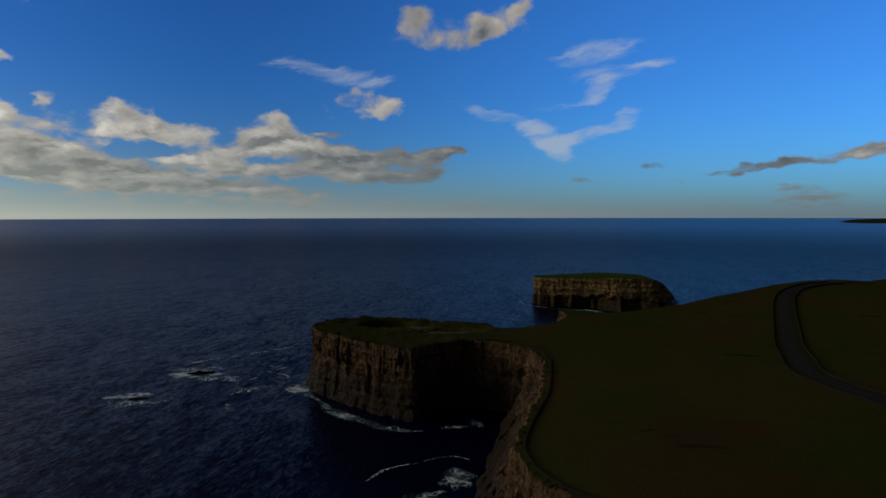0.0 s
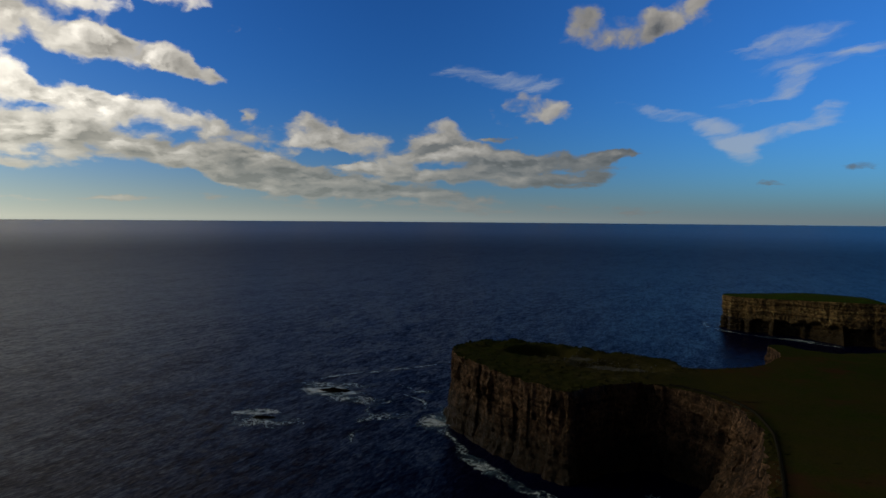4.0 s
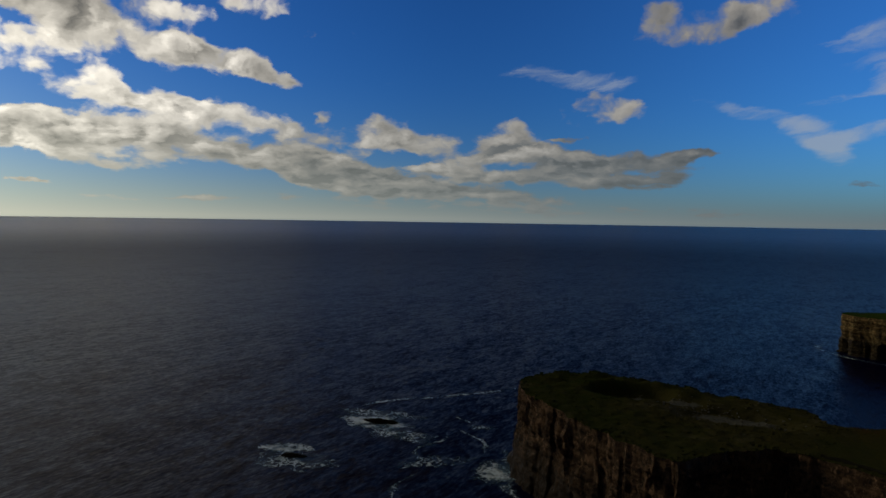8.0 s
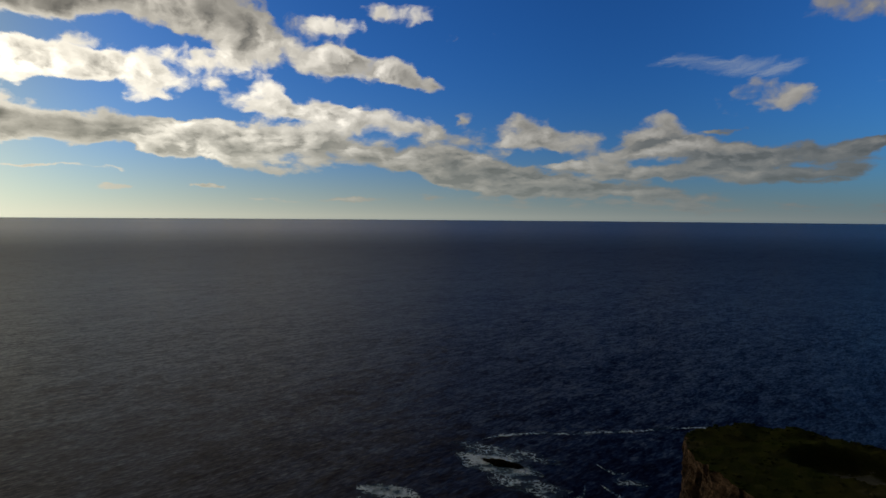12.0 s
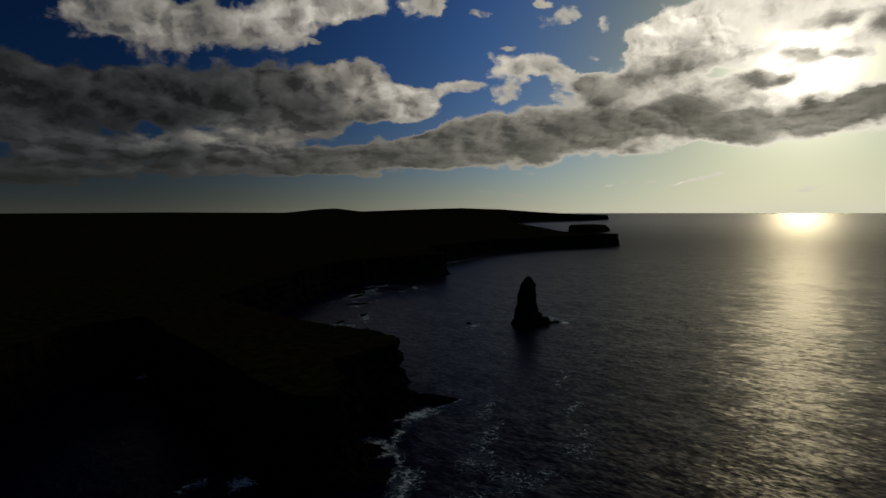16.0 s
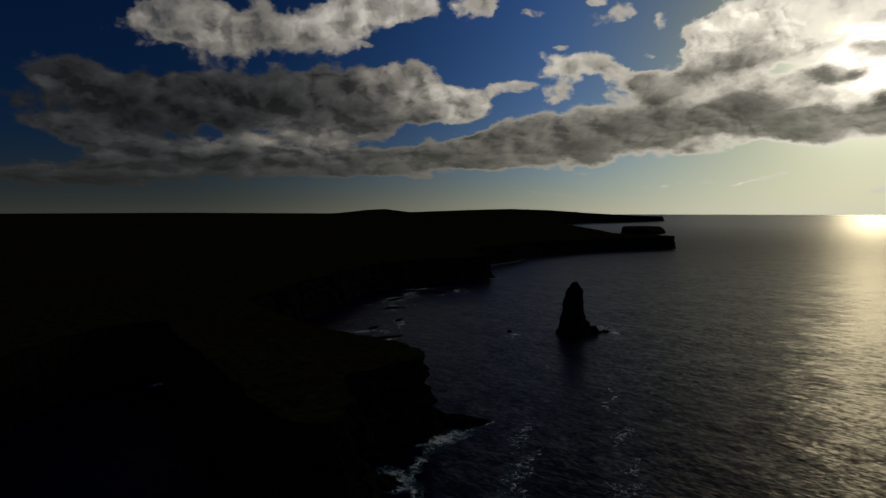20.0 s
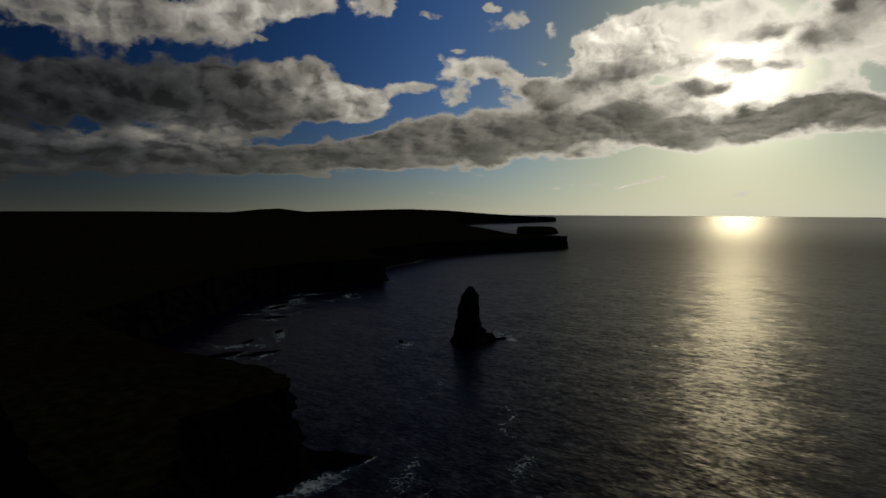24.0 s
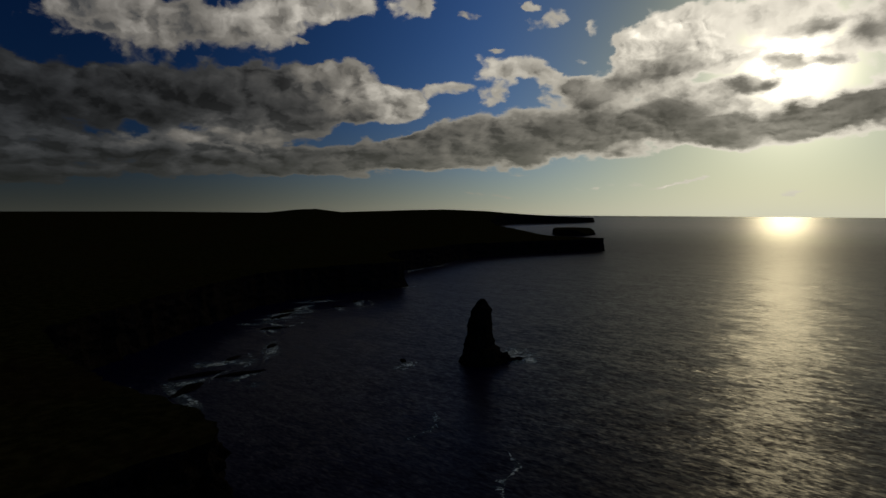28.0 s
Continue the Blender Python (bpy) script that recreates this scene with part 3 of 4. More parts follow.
def cliff(name, line, tops, runs, mat, parent, rows=14, rough=1.0, closed=False, beds=0.8, caves=0.0, flutes=1.0):
    """A rock wall from the line at the top edge (land to the left of its way) down into the sea. runs: how far it comes out at its foot;
    beds, flutes: how strongly ledges and columns stand out; caves: how deep the sea has cut into its foot."""
    normals = outward(line, closed)
    verts, faces = [], []
    count = len(line)
    for k in range(rows + 1):
        f = k / rows
        for i, q in enumerate(line):
            base = sea_level(q.x, q.y) - 2.0
            z = tops[i] + (base - tops[i]) * f
            z += (fbm(q.x * 0.15, q.y * 0.15, k * 1.7, 2) * 0.5 * rough) * (0 < k < rows)
            flute = fbm(q.x * 0.13, q.y * 0.13, z * 0.015, 4)
            column = 1 - abs(noise.noise(Vector((q.x * 0.36, q.y * 0.36, z * 0.03)))) * 3.0
            column = (column + 0.6 * (1 - 3.0 * abs(noise.noise(Vector((q.x * 0.9, q.y * 0.9, z * 0.06 + 7)))))) * (0.55 + 0.9 * fbm(q.x * 0.06, q.y * 0.06, z * 0.05, 2))
            bed = noise.noise(Vector((q.x * 0.025, q.y * 0.025, z * 0.42))) + 0.5 * noise.noise(Vector((q.x * 0.05, q.y * 0.05, z * 1.1)))
            crag = fbm(q.x * 0.4, q.y * 0.4, z * 0.4, 3) * (2.4 if runs[i] > 6 else 1.8)
            lean = f ** 1.3 if runs[i] > 6 else f ** 2 * 0.7 + f * 0.3
            upper = 1.15 - 0.95 * smooth(0.3, 0.55, f + 0.25 * fbm(q.x * 0.05, q.y * 0.05, 2, 2))
            push = runs[i] * lean + rough * min(1.0, f * 6) * (1.1 * flute + flutes * upper * 1.25 * column + beds * bed + 0.5 * crag - 0.6)
            if f > 0.75:
                push += rough * (f - 0.75) * 7 * (0.7 + fbm(q.x * 0.07, q.y * 0.07, 9, 2))
            if caves:
                hole = smooth(-0.1, 0.12, noise.noise(Vector((q.x * 0.11, q.y * 0.11, 4.0))))
                push -= caves * hole * smooth(0.52, 0.62, f + 0.12 * flute)
            v = q + normals[i] * push
            verts.append((v.x, v.y, z))
    span = count if closed else count - 1
    for k in range(rows):
        for i in range(span):
            j = (i + 1) % count
            faces.append((k * count + i, (k + 1) * count + i, (k + 1) * count + j, k * count + j))
    return mesh_object(name, verts, faces, mat, parent)


def top_sheet(name, line, spots, height, mats, parent, kind_at=None):
    """The land's upper side inside the closed line, with loose points at the given spots."""
    from mathutils.geometry import delaunay_2d_cdt
    rim = [Vector((q.x, q.y)) for q in line]
    pts = rim + [Vector(s) for s in spots]
    edges = [(i, (i + 1) % len(rim)) for i in range(len(rim))]
    vs, _, fs, *_ = delaunay_2d_cdt(pts, edges, [], 1, 1e-4)
    verts = [(v.x, v.y, height(v.x, v.y)) for v in vs]
    faces = []
    for f in fs:
        a, b, c = (vs[i] for i in f)
        faces.append(tuple(f) if (b - a).cross(c - a) > 0 else tuple(reversed(f)))
    ob = mesh_object(name, verts, faces, mats[0], parent, soft=True)
    for mat in mats[1:]:
        ob.data.materials.append(mat)
    if kind_at:
        for poly in ob.data.polygons:
            poly.material_index = kind_at(*poly.center[:2])
    return ob


# ---- sea ----
verts, faces = [(-60, 100, 0)], []
rings = [4 * 1.075 ** i for i in range(98)]
rings = [r for r in rings if r < 4850] + [4850]
SPOKES = 256
for r in rings:
    for k in range(SPOKES):
        a = 2 * math.pi * k / SPOKES
        x, y = -60 + r * math.cos(a), 100 + r * math.sin(a)
        verts.append((x, y, sea_level(x, y)))
for k in range(SPOKES):
    faces.append((0, 1 + k, 1 + (k + 1) % SPOKES))
for i in range(len(rings) - 1):
    for k in range(SPOKES):
        a, b = 1 + i * SPOKES + k, 1 + i * SPOKES + (k + 1) % SPOKES
        faces.append((a, a + SPOKES, b + SPOKES, b))
sea = mesh_object("water", verts, faces, WATER, soft=True)
tagged(sea, "dark blue open sea with low swell and chop", "sea", kind="structure")

# ---- mainland ----
# the top edge of the cliffs, from the far north-east round the coves to the far west
NEAR_COAST = [(330, 432), (297, 410), (273, 416), (229, 402), (178, 368), (130, 338), (95, 322), (80, 322), (70, 330), (64, 326), (64, 308), (55, 291), (42, 281),
              (26, 277), (22, 288), (6, 291), (-19, 301), (-43, 303), (-57, 295), (-62, 283), (-55, 269), (-45, 258), (-34, 248), (-22, 238), (-14, 232),
              (-9, 236), (-1, 244), (8, 250), (19, 247), (28, 240), (34, 228), (36, 214), (34, 198), (28, 169), (18, 138), (16, 124), (19, 112), (26, 100)]
INLET = [(36, 70), (20, 30), (-40, -25), (-100, -70), (-150, -100), (-190, -128), (-222, -122), (-212, -95), (-200, -60), (-186, -20), (-172, 15), (-166, 38)]
PENINSULA = [(-170, 50), (-187, 40), (-203, 22), (-220, 22), (-240, 26), (-250, 8), (-254, -16), (-256, -45), (-268, -90)]
BAY = [(-290, -150), (-370, -190), (-440, -220), (-500, -245), (-560, -250), (-610, -240), (-655, -222), (-690, -216), (-715, -250), (-800, -310), (-906, -315),
       (-1046, -332), (-1196, -302), (-1310, -250), (-1400, -195), (-1430, -205), (-1450, -270), (-1480, -340), (-1800, -560)]
FAR_WEST = [(-2100, -760), (-2600, -1000), (-3000, -1080), (-3250, -900), (-3520, -810), (-3700, -1300), (-4100, -2300), (-4500, -3600)]
ROUND_BACK = [(-4500, -4500), (0, -4700), (4500, -4500), (4600, 2600), (2500, 1750), (1200, 960), (600, 560)]
near = curve_through([(600, 560)] + NEAR_COAST + INLET[:1], 0.9)
near = near[near.index(min(near, key=lambda q: (q - Vector(NEAR_COAST[0])).length)):]
inlet = curve_through(INLET, 3.0)
peninsula = curve_through([INLET[-1]] + PENINSULA + BAY[:1], 1.6)
bay = curve_through(BAY, 5.0)
west = curve_through([BAY[-1]] + FAR_WEST, 30.0)
back_line = [Vector(q) for q in ROUND_BACK]
# small breaks in the edge
for line, size in ((near, 1.1), (inlet, 1.6), (peninsula, 2.6), (bay, 3.5), (west, 9)):
    for q in line[1:-1]:
        q += Vector((fbm(q.x / 9, q.y / 9, 3), fbm(q.x / 9, q.y / 9, 8))) * size
for q in near[1:-1]:
    notch = smooth(60, 30, q.x) * smooth(90, 110, q.y)
    q += Vector((fbm(q.x / 2.6, q.y / 2.6, 13, 2), fbm(q.x / 2.6, q.y / 2.6, 18, 2))) * notch
stretches = [near[:-1], inlet[:-1], peninsula[:-1], bay[:-1], west]
coast = [q for s in stretches for q in s] + back_line
coast_xy = np.array([(q.x, q.y) for q in coast])


def hollow(x, y):
    """The collapsed hollow on the headland: below 1 inside it."""
    u, v = (x + 27) * 0.96 + (y - 287) * 0.28, (y - 287) * 0.96 - (x + 27) * 0.28
    return math.hypot(u / 13.5, v / 8.0) + 0.15 * fbm(x * 0.2, y * 0.2, 2, 2)


def land_height(x, y):
    d = math.hypot(x + 60, y - 100)
    z = 27.5 + 28 * smooth(700, 4800, d) + 7 * smooth(80, 260, x) * smooth(150, 330, y)
    z += 3.5 * smooth(0, 60, x) * smooth(240, 150, y) * smooth(-200, 80, y)
    z -= 4 * smooth(-900, -1300, x) * smooth(1900, 1200, d)
    # far ridge above the cape, and the round hill behind
    z += 46 * math.exp(-((x + 2950) / 560) ** 2 - ((y + 1420) / 480) ** 2)
    z += 46 * math.exp(-((x + 3480) / 260) ** 2 - ((y + 2900) / 260) ** 2)
    z += 22 * math.exp(-((x + 2500) / 500) ** 2 - ((y + 2000) / 400) ** 2)
    z += fbm(x * 0.012, y * 0.012, 0, 3) * 0.9 + fbm(x * 0.1, y * 0.1, 5, 3) * 0.22
    if d < 420:
        # collapsed hollow on the headland
        r = hollow(x, y)
        z -= 3.6 * smooth(1.05, 0.7, r) + 1.2 * smooth(1.0, 0.4, math.hypot((x + 14) / 12, (y - 284) / 5))
        z += 0.4 * smooth(1.5, 1.08, r) * smooth(0.95, 1.1, r)
        # the headland's sunken middle and the step at its neck
        z -= 2.2 * smooth(1.0, 0.5, math.hypot((x - 2) / 21, (y - 275) / 10))
        z += 1.3 * smooth(284, 292, y) * smooth(30, 10, x) * max(0.0, 0.3 + fbm(x * 0.16, y * 0.16, 11, 3))
        z += smooth(30, 10, x) * smooth(225, 245, y) * (0.5 * fbm(x * 0.35, y * 0.35, 12, 3) + 0.4 * fbm(x * 0.9, y * 0.9, 17, 2))
    return max(z, sea_level(x, y) + 4)


spots = []


def scatter(x0, x1, y0, y1, step, margin, skip=()):
    xs, ys = np.meshgrid(np.arange(x0, x1, step), np.arange(y0, y1, step))
    xs = xs.ravel() + np.random.uniform(-0.35, 0.35, xs.size) * step
    ys = ys.ravel() + np.random.uniform(-0.35, 0.35, ys.size) * step
    keep = inside(coast_xy, xs, ys)
    for a, b, c, d in skip:
        keep &= ~((xs > a) & (xs < b) & (ys > c) & (ys < d))
    xs, ys = xs[keep], ys[keep]
    keep = edge_distance(coast_xy, xs, ys) > margin
    spots.extend(zip(xs[keep].tolist(), ys[keep].tolist()))


HEAD, FIELD, PEN, MID = (-70, 50, 225, 310), (-20, 330, 60, 430), (-280, -160, -140, 70), (-1500, 700, -900, 700)
scatter(*HEAD, 1.2, 0.6)
scatter(*FIELD, 5.0, 2.0, (HEAD,))
scatter(*PEN, 5.0, 2.0)
scatter(*MID, 40.0, 12.0, (HEAD, FIELD, PEN))
scatter(-4600, 4600, -4700, 2600, 150.0, 50.0, (MID,))

ground = empty("ground")
tagged(ground, "grass-covered cliff-top land sloping gently inland, very dark in low light", "land", kind="structure")


def ground_tone_at(x, y):
    """0 grass, 1 the headland's short turf, 2 grass darkened as if in shade to the south and west."""
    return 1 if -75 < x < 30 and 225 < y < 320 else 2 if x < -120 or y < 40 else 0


top_sheet("grass", coast, spots, land_height, [GRASS, TURF, SHADE_GRASS], ground, ground_tone_at)


def foot_run(x, y):
    """How far the cliff's foot lies outside its top edge."""
    run = 3.0
    run += 15 * smooth(18, 30, x) * smooth(60, 120, y) * smooth(238, 215, y)
    run += 9 * smooth(10, 22, x) * smooth(60, 100, y) * smooth(180, 150, y)
    run += 4 * smooth(-150, -168, x) * smooth(-40, 20, y)
    return run


# all stretches but the near coast take the rock darkened to imitate shade
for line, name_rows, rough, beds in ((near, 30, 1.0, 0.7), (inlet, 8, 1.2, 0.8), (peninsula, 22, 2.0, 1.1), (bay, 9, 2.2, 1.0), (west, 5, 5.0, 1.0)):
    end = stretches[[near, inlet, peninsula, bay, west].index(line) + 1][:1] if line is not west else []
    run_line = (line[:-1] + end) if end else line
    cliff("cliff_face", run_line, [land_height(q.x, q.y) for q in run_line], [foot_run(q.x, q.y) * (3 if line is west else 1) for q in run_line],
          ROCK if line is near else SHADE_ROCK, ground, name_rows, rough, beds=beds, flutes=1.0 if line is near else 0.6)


# ---- the flat-topped island ----
def plateau(name, outline, height, step, mat, top_mat, grid, rows, rough, run, caves=0.0):
    base = empty(name)
    line = curve_through(outline, step, True)
    for q in line:
        q += Vector((fbm(q.x / 7, q.y / 7, 1), fbm(q.x / 7, q.y / 7, 6))) * rough
    xy = np.array([(q.x, q.y) for q in line])
    xs, ys = np.meshgrid(np.arange(xy[:, 0].min(), xy[:, 0].max(), grid), np.arange(xy[:, 1].min(), xy[:, 1].max(), grid))
    xs = xs.ravel() + np.random.uniform(-0.3, 0.3, xs.size) * grid
    ys = ys.ravel() + np.random.uniform(-0.3, 0.3, ys.size) * grid
    keep = inside(xy, xs, ys)
    xs, ys = xs[keep], ys[keep]
    keep = edge_distance(xy, xs, ys) > grid * 0.4
    top_sheet("grass_top", line, list(zip(xs[keep].tolist(), ys[keep].tolist())), height, [top_mat], base)
    cliff("cliff_face", line, [height(q.x, q.y) for q in line], [run(q.x, q.y) for q in line], mat, base, rows, rough, True, 1.3, caves, 0.45)
    return base


def island_height(x, y):
    return 25.0 + 2.0 * smooth(95, 150, x) + fbm(x * 0.05, y * 0.05, 3, 3) * 0.5 - 15 * smooth(170, 199, x) ** 1.5


# outlines run with the land on the left of the way
island = plateau("island", [(82, 540), (96, 523), (118, 512), (142, 500), (166, 497), (186, 499), (196, 512), (182, 530), (150, 546), (108, 552)],
                 island_height, 1.2, GOLD_ROCK, ISLE_GRASS, 3.5, 24, 1.0, lambda x, y: 2 + 13 * smooth(126, 150, x) * smooth(530, 505, y), 6.5)
tagged(island, "flat-topped grassy island with golden bedded cliffs in the sea", "island")


def islet_height(x, y):
    return 24 + 3 * smooth(-2100, -2300, x) - 14 * smooth(-470, -425, y) + fbm(x * 0.01, y * 0.01, 0, 2)


islet = plateau("island", [(-2100, -440), (-2130, -425), (-2250, -445), (-2300, -520), (-2250, -580), (-2120, -545), (-2085, -500)], islet_height, 9, SHADE_ROCK, SHADE_GRASS, 30, 6, 4, lambda x, y: 6)
tagged(islet, "far dark flat-topped islet off the cape", "island")


# ---- sea stack ----
def stack():
    base = empty("sea_stack", (-437, -1, 0))
    bm = bmesh.new()
    rows, around = 34, 56
    grid = []
    for k in range(rows + 1):
        f = k / rows
        z = -2 + 36.0 * f
        ring = []
        # steep on one side; on the other a sheer wall over a broad stepped foot
        shaft = 8.0 - 1.7 * smooth(0.3, 0.85, f) + 0.7 * math.sin(f * 23) * (1 - f)
        shaft *= 1 - 0.5 * smooth(0.82, 0.95, f) - 0.28 * smooth(0.95, 1.0, f)
        for i in range(around):
            a = 2 * math.pi * i / around
            c, s = math.cos(a), math.sin(a)
            foot = (0.55 + 0.45 * s) * (5.5 * smooth(0.3, 0.24, f) + 2.5 * smooth(0.16, 0.1, f)) + 2.6 * (0.5 - 0.5 * s) * (1 - f) ** 1.5
            r = shaft * (1 - 0.16 * max(0.0, s)) + foot * (1 - 0.25 * max(0.0, s))
            r *= 1 + 0.13 * fbm(c * 1.4, s * 1.4, z * 0.07, 4) + 0.06 * noise.noise(Vector((c * 5, s * 5, z * 0.5)))
            r += 0.8 * noise.noise(Vector((c, s, z * 0.5)))
            ring.append(bm.verts.new((c * r * 1.1, s * r * 0.9 + 0.8 * smooth(0.2, 1.0, f), z)))
        grid.append(ring)
    for k in range(rows):
        for i in range(around):
            j = (i + 1) % around
            bm.faces.new((grid[k][i], grid[k][j], grid[k + 1][j], grid[k + 1][i]))
    bm.faces.new(grid[-1])
    me = bpy.data.meshes.new("rock_pillar")
    bm.to_mesh(me)
    bm.free()
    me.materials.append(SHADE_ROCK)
    pillar = new("rock_pillar", me)
    pillar.parent = base
    return base


tagged(stack(), "tall dark rock stack standing alone in the bay", "sea stack")


# ---- rocks in the water ----
def rock(name, x, y, a, b, h, turn, seed, label, group=""):
    """A low wave-washed rock, longer than wide, sunk into the sea."""
    bm = bmesh.new()
    bmesh.ops.create_icosphere(bm, subdivisions=4, radius=1.0)
    for v in bm.verts:
        d = v.co.copy()
        k = 1 + 0.35 * fbm(d.x * 1.3 + seed, d.y * 1.3, d.z * 1.3, 4)
        z = d.z * h * k
        v.co = Vector((d.x * a * k, d.y * b * k, z - 0.15 * h + 0.25 * h * noise.noise(Vector((d.x * 3, d.y * 3, seed)))))
    me = bpy.data.meshes.new(name)
    bm.to_mesh(me)
    bm.free()
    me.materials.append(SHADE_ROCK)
    ob = new(name, me)
    ob.matrix_world = pose(x, y, 0, 0, 0, turn)
    return tagged(ob, label, "rock", group)


rock("rock", -123, 299, 7, 2.2, 1.5, 8, 1.0, "low black rock awash among white surf")
rock("rock", -134, 257, 5, 2, 0.5, 20, 2.2, "low black rock awash among white surf")
rock("rock", -415, -37, 3.5, 1.6, 1.2, 40, 3.1, "small black rock breaking the water of the bay")
rock("rock", -252, 30, 12, 3.6, 3.0, 123, 4.4, "dark rock ledge running out from the cliff foot")
rock("rock", -229, 29, 7, 4.0, 4.0, 150, 4.9, "broken dark rock at the cliff foot")
rock("rock", -212, 32, 9, 5.0, 3.2, 130, 5.3, "broken dark rock at the cliff foot")
rock("rock", -196, 42, 7, 4.5, 2.6, 120, 5.9, "broken dark rock at the cliff foot")
rock("rock", -180, 55, 10, 6.0, 2.4, 150, 6.5, "low dark rock shelf washed by surf")
rock("rock", -441, 8, 7, 5, 5.5, 120, 5.0, "low rock spur at the foot of the stack")
rock("rock", -450, 15, 4.5, 1.4, 1.6, 130, 7.0, "low rock spur at the foot of the stack")
rock("rock", 72, 332, 6, 5, 14, 30, 6.0, "small brown crag standing at the cliff edge")
for k, (x, y) in enumerate(((-296, -118), (-322, -92), (-352, -92), (-372, -120), (-404, -124), (-444, -164), (-484, -194), (-502, -206), (-540, -186), (-572, -192), (-560, -226), (-340, -108))):
    rock("rock", x, y, 9 + 4 * math.sin(k * 1.3), 3 + math.cos(k), 1.1, 30 * math.sin(k * 2.2), 8.0 + k, "low dark reef rock in the shallow bay", "reef rocks in the bay")


# ---- road ----
def ribbon(name, points, width, lift, mat, step=2.5, crown=0.0):
    line = curve_through(points, step)
    normals = outward(line, False)
    verts, faces = [], []
    for q, nrm in zip(line, normals):
        for s in (-1, -0.5, 0, 0.5, 1):
            v = q + nrm * (s * width / 2)
            verts.append((v.x, v.y, max(land_height(v.x, v.y), land_height(q.x, q.y)) + lift + crown * (1 - s * s)))
    for i in range(len(line) - 1):
        for k in range(4):
            a = i * 5 + k
            faces.append((a, a + 1, a + 6, a + 5))
    return mesh_object(name, verts, faces, mat)


ROAD = [(290, 402), (262, 398), (238, 388), (214, 366), (190, 331), (168, 292), (152, 262), (138, 236), (125, 208), (116, 188), (114, 168), (118, 148), (135, 110), (165, 60), (210, -40), (260, -160)]
tagged(ribbon("verge", ROAD, 8.0, 0.12, VERGE), "worn gravel and grass verge beside the road", "verge", kind="structure")
tagged(ribbon("road", ROAD, 5.0, 0.2, ASPHALT, crown=0.06), "narrow grey asphalt coast road", "road", kind="structure")


# ---- dry-stone wall along the cove's edge, darkened for a shadowed line ----
def stone_bank(points, tall, label):
    """A rough low bank of stone and sod with a rounded back."""
    line = curve_through(points, 0.9)
    normals = outward(line, False)
    verts, faces = [], []
    for q, nrm in zip(line, normals):
        for s, up in ((-0.4, -0.4), (-0.34, 0.3), (-0.2, 0.6), (0.2, 0.62), (0.34, 0.3), (0.4, -0.4)):
            v = q + nrm * (s + 0.12 * fbm(q.x * 1.1, q.y * 1.1, s * 3 + up, 2))
            verts.append((v.x, v.y, land_height(v.x, v.y) + tall * up * (1 + 0.35 * fbm(q.x * 0.8, q.y * 0.8, 20, 3))))
    for i in range(len(line) - 1):
        for k in range(5):
            a = i * 6 + k
            faces.append((a, a + 1, a + 7, a + 6))
    tagged(mesh_object("stone_wall", verts, faces, STONE), label, "wall", kind="structure")


stone_bank([(18, 250), (29, 243), (36, 231), (38, 214), (36, 197), (30, 168), (20, 138), (18, 124), (21, 112), (29, 99), (39, 73)], 1.0,
           "low dry-stone wall along the cliff edge, its shade put into the colour")
road_line = [Vector(q) for q in ROAD[1:12]]
for side in (-5.0, 5.0):
    stone_bank([q + nrm * side for q, nrm in zip(road_line, outward(road_line, False))], 1.3, "low dark stone and sod bank beside the road")

# ---- loose stones and tussocks on the headland ----
def lumps(name, count, place, size, flat, mat, label, category):
    """Many small uneven lumps joined into one sheet of clutter."""
    verts, faces = [], []
    shape = bmesh.new()
    bmesh.ops.create_icosphere(shape, subdivisions=1, radius=1.0)
    balls = [v.co.copy() for v in shape.verts]
    tris = [tuple(v.index for v in f.verts) for f in shape.faces]
    shape.free()
    tries = np.array([place() for _ in range(count * 2)])
    tries = tries[inside(coast_xy, tries[:, 0], tries[:, 1])][:count]
    for x, y in tries.tolist():
        s = size * random.uniform(0.4, 1.0) ** 1.5
        z = land_height(x, y) + s * flat * 0.2
        start = len(verts)
        turn = random.uniform(0, 6.3)
        wide, deep = s * random.uniform(0.7, 1.3), s * random.uniform(0.6, 1.1)
        for c in balls:
            k = 1 + 0.5 * noise.noise(c * 1.7 + Vector((x, y, 0)))
            u, v = c.x * wide * k, c.y * deep * k
            verts.append((x + u * math.cos(turn) - v * math.sin(turn), y + u * math.sin(turn) + v * math.cos(turn), z + c.z * s * flat * k))
        faces.extend(tuple(start + i for i in f) for f in tris)
    tagged(mesh_object(name, verts, faces, mat), label, category, kind="stuff")


def by_hollow():
    x, y, a, b = random.choice(((-25, 287, 8, 4), (-14, 284, 8, 3), (2, 277, 14, 3.5), (-6, 281, 16, 6)))
    return random.gauss(x, a * 0.55), random.gauss(y, b * 0.55)


def on_headland():
    return random.uniform(-62, 26), random.uniform(232, 303)


def by_edge():
    q = random.choice(close)
    return q.x + random.gauss(0, 1.6), q.y + random.gauss(0, 1.6)


close = [q for q in near if q.x < 45]
random.seed(5)
m, n, p = material("lichen_stone")
finish(n, n.mix(n.noise(p, 1.5, 5, 0.7), (0.05, 0.05, 0.042), (0.17, 0.165, 0.14)), 0.95, n.noise(p, 5, 4), 0.6, 0.05, **{"Specular IOR Level": 0.1})
lumps("stones", 420, by_hollow, 0.42, 0.55, m, "pale lichened stones scattered round the collapsed hollow", "stones")
lumps("tussocks", 1600, on_headland, 0.55, 0.3, TURF, "rough grass tussocks on the headland", "grass")
lumps("edge_tufts", 800, by_edge, 0.65, 0.5, TURF, "ragged turf along the cliff edge", "grass")

